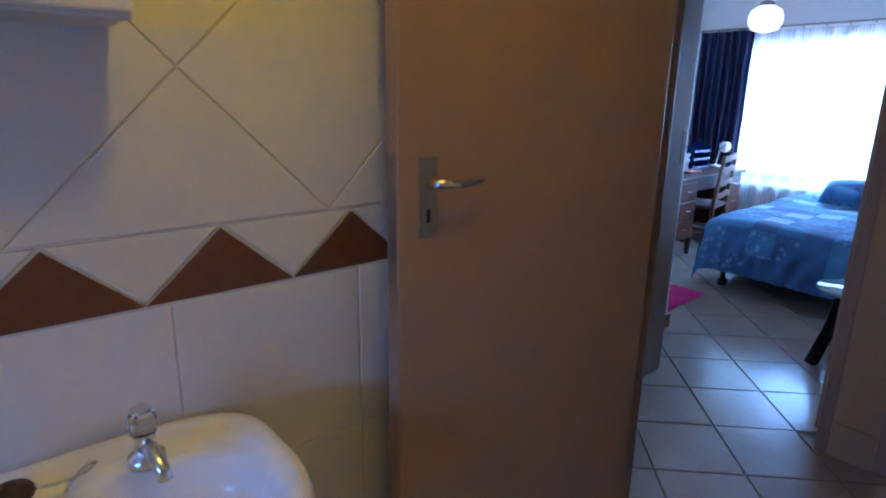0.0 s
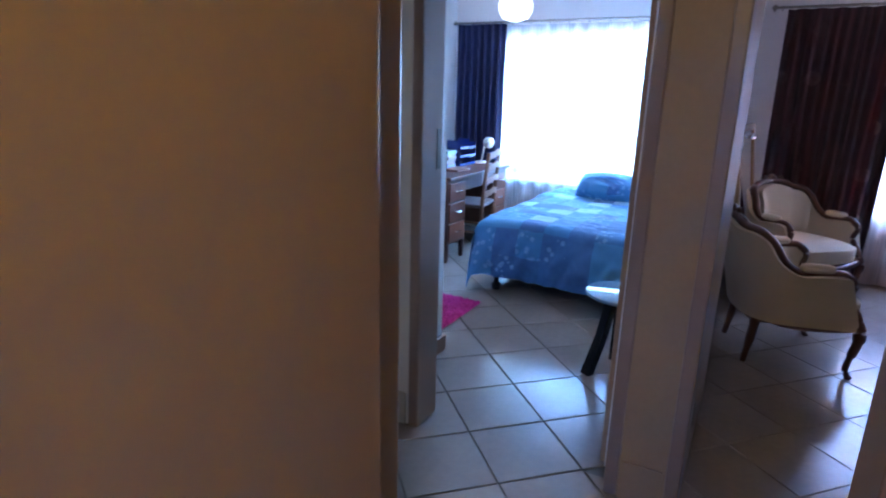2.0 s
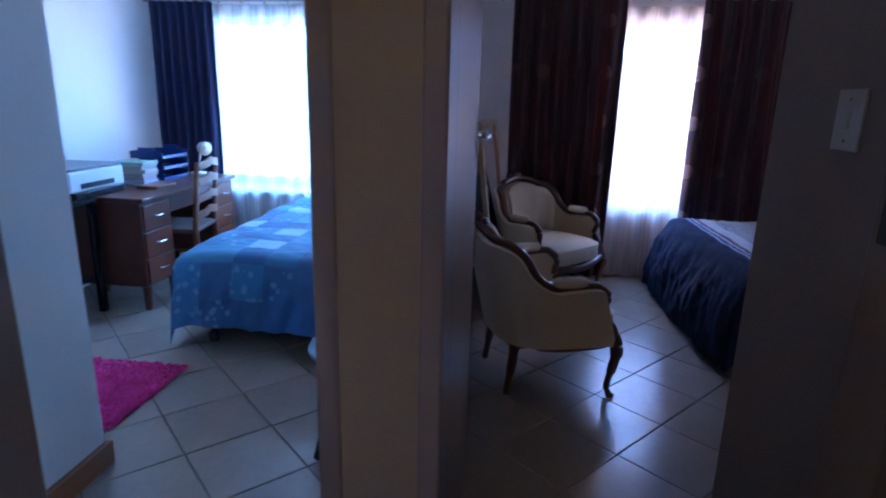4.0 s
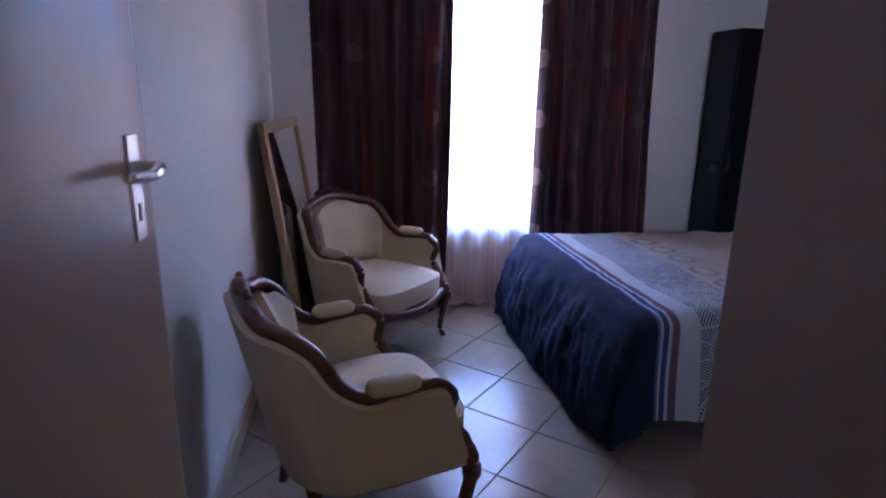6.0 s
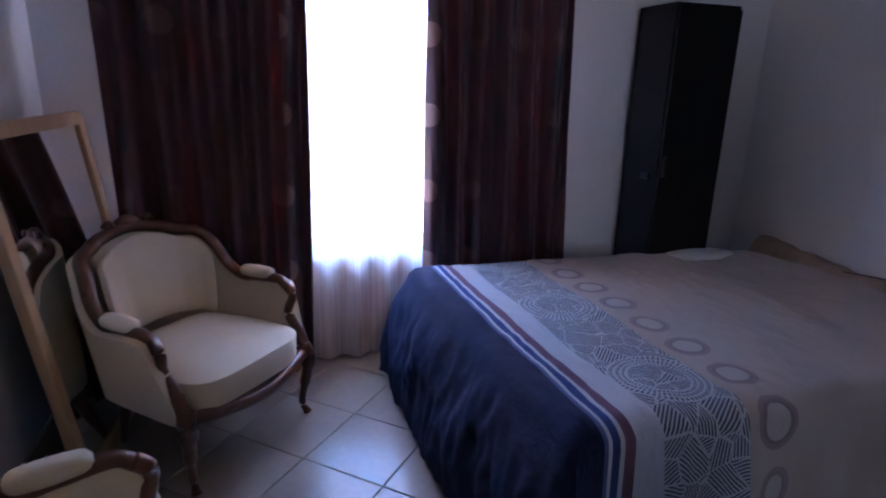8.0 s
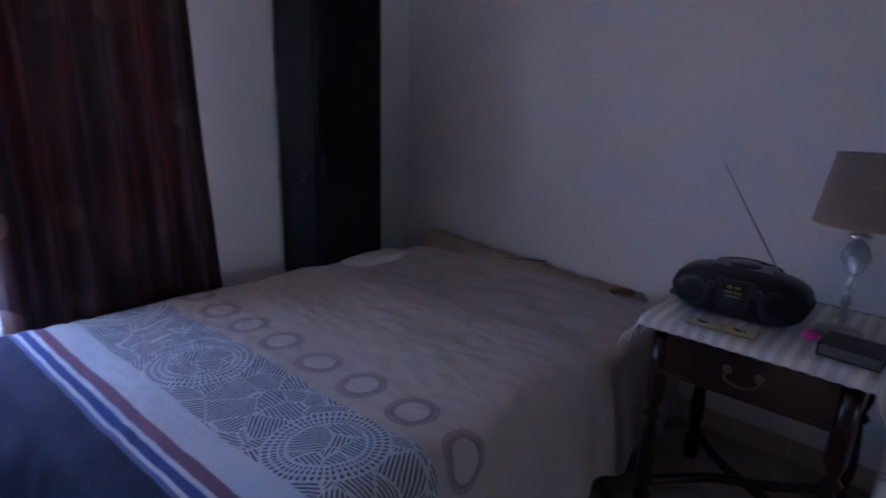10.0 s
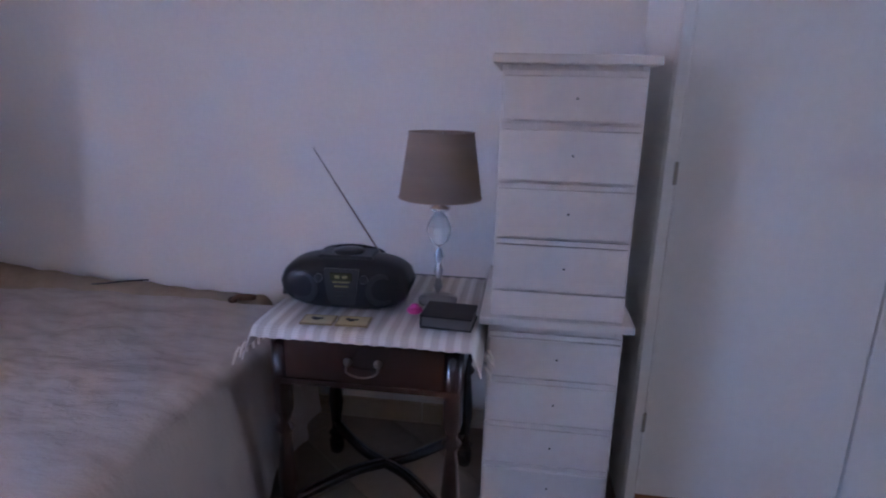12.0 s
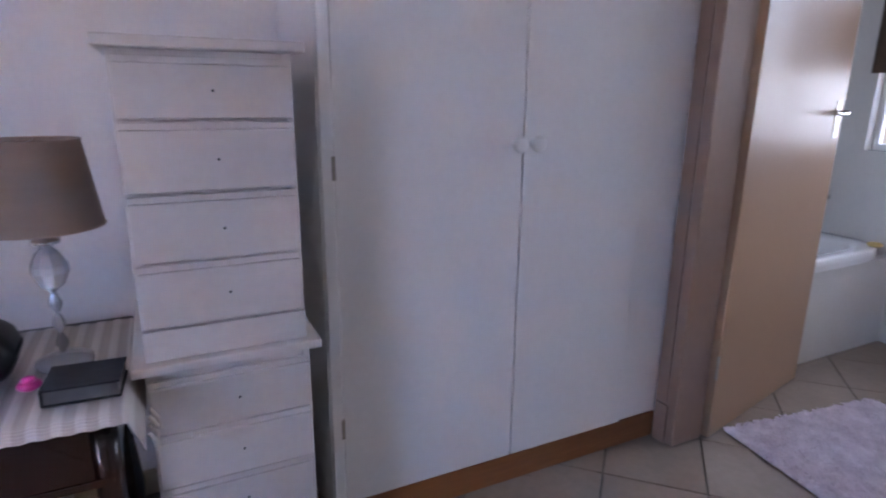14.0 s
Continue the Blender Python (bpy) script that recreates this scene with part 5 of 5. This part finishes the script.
part("shade", lathe([(.018, 0), (.04, .02), (.052, .06), (.05, .075)], 20), LMP, dl, "", 50, pose(5.97, 1.95, DZ + .215, 105, 0, -30))

shag("rug", pose(3.93, 1.63, .001), .56, 1.02, 8000, .024, PINK, "bright pink shaggy rug on the tiled floor", 9, PINK)

sto = thing("side_table", "small round table with pale glass top on dark legs", "side table", place=pose(3.70, 0.13, 0, 0, 0, 20))
part("top", lathe([(.17, .405), (.175, .41), (.175, .42), (.172, .424)], 40), surface("blue_glass_top", (0.20, 0.32, 0.38), (0.26, 0.38, 0.44), 0.08, coat=0.6, bumpy=0.01), sto, "", 40)
for k in range(3):
    a = k * 2.094 + 1.95
    part("leg", sweep([(math.cos(a) * .05, math.sin(a) * .05, .404), (math.cos(a) * .09, math.sin(a) * .09, .2), (math.cos(a) * .15, math.sin(a) * .15, .0)], [.03, .03, .032], 4), DARKWD, sto)
part("hub", lathe([(.07, .385), (.07, .404)], 16), DARKWD, sto)

OPAL = surface("opal_glass", (0.80, 0.80, 0.78), (0.85, 0.85, 0.83), 0.2)
OPAL.node_tree.nodes["Principled BSDF"].inputs["Emission Color"].default_value = (1.0, 0.97, 0.9, 1)
OPAL.node_tree.nodes["Principled BSDF"].inputs["Emission Strength"].default_value = 1.6
pd = thing("pendant_lamp", "white glass globe lamp hanging from the ceiling", "ceiling lamp")
part("globe", lathe([(.03, -.075), (.075, -.06), (.098, -.02), (.10, .02), (.085, .055), (.045, .08)], 28, (4.34, 1.04, 1.825)), OPAL, pd, "", 60)
part("cap", lathe([(.045, .08), (.045, .10), (.012, .115)], 18, (4.34, 1.04, 1.825)), BRASS, pd, "", 50)
part("cord", lathe([(.004, 0), (.004, .46)], 8, (4.34, 1.04, 1.94)), WHITE, pd)
part("rose", lathe([(.04, 0), (.035, .02)], 16, (4.34, 1.04, 2.399)), WHITE, pd)

# Floor tiles
TW = .3335
bm = box(-TW / 2 + .0022, -TW / 2 + .0022, -.008, TW / 2 - .0022, TW / 2 - .0022, 0, .0025, 1)
tm = bpy.data.meshes.new("tile")
bm.to_mesh(tm)
bm.free()
tm.materials.append(TILE)
fl_ob = bpy.data.objects["floor"]
h = TW * math.sqrt(.5)
SEAM = 2.8335
rest, cut, count = [], [], 0
for ox, oy, pitch, turn, room in ((3.785, .515, TW, 0.0, False), (3.799, -.857, .3312, 2.85, True)):
    ca, sa = math.cos(radians(turn)) * pitch * math.sqrt(.5), math.sin(radians(turn)) * pitch * math.sqrt(.5)
    for i in range(-24, 26):
        for j in range(-26, 24):
            p_, q_ = i + j + 1, i - j
            x, y = ox + p_ * ca - q_ * sa, oy + p_ * sa + q_ * ca
            if not (-1.1 < x < 6.45 and -4.2 < y < 3.1):
                continue
            inside = x > SEAM and y < -.075
            across = abs(x - SEAM) < h and y < -.075 or abs(y + .075) < h and x > SEAM - h
            if inside != room and not across:
                continue
            place = pose(x, y, 0, 0, 0, 45 + turn)
            if across:
                cut.append((place, room, y < -.075))
            elif 1.8 < x < 6.3 and -3.3 < y < 1.75 and count < 300 and not (4.75 < x < 5.9 and -3.5 < y < -1.75):
                ob = new("tile", tm)
                ob.parent = fl_ob
                ob.matrix_basis = place
                count += 1
            else:
                rest.append(place)


def trimmed(place, point, normal):
    """A tile cut along a line, as at a threshold."""
    b = bmesh.new()
    b.from_mesh(tm)
    b.transform(place)
    for q, d in zip(point, normal):
        bmesh.ops.bisect_plane(b, geom=b.verts[:] + b.edges[:] + b.faces[:], plane_co=q, plane_no=d, clear_outer=True)
    return b


bm = bmesh.new()
for m_ in rest:
    k = len(bm.verts)
    bm.from_mesh(tm)
    bm.verts.ensure_lookup_table()
    for v in bm.verts[k:]:
        v.co = m_ @ v.co
for m_, room, low in cut:
    if room:
        b = trimmed(m_, ((SEAM + .0015, 0, 0), (0, -.075, 0)), ((-1, 0, 0), (0, 1, 0)))
    elif low:
        b = trimmed(m_, ((SEAM - .0015, 0, 0),), ((1, 0, 0),))
    elif m_.translation.x < SEAM - .05:
        b = trimmed(m_, ((SEAM - .0015, 0, 0),), ((1, 0, 0),)) if m_.translation.y < .05 else trimmed(m_, (), ())
    else:
        b = trimmed(m_, ((0, -.075, 0),), ((0, -1, 0),))
    if b.faces:
        me = bpy.data.meshes.new("cut_tile")
        b.to_mesh(me)
        bm.from_mesh(me)
        bpy.data.meshes.remove(me)
    b.free()
tagged(part("outer_tiles", bm, TILE, fl_ob), kind="stuff")
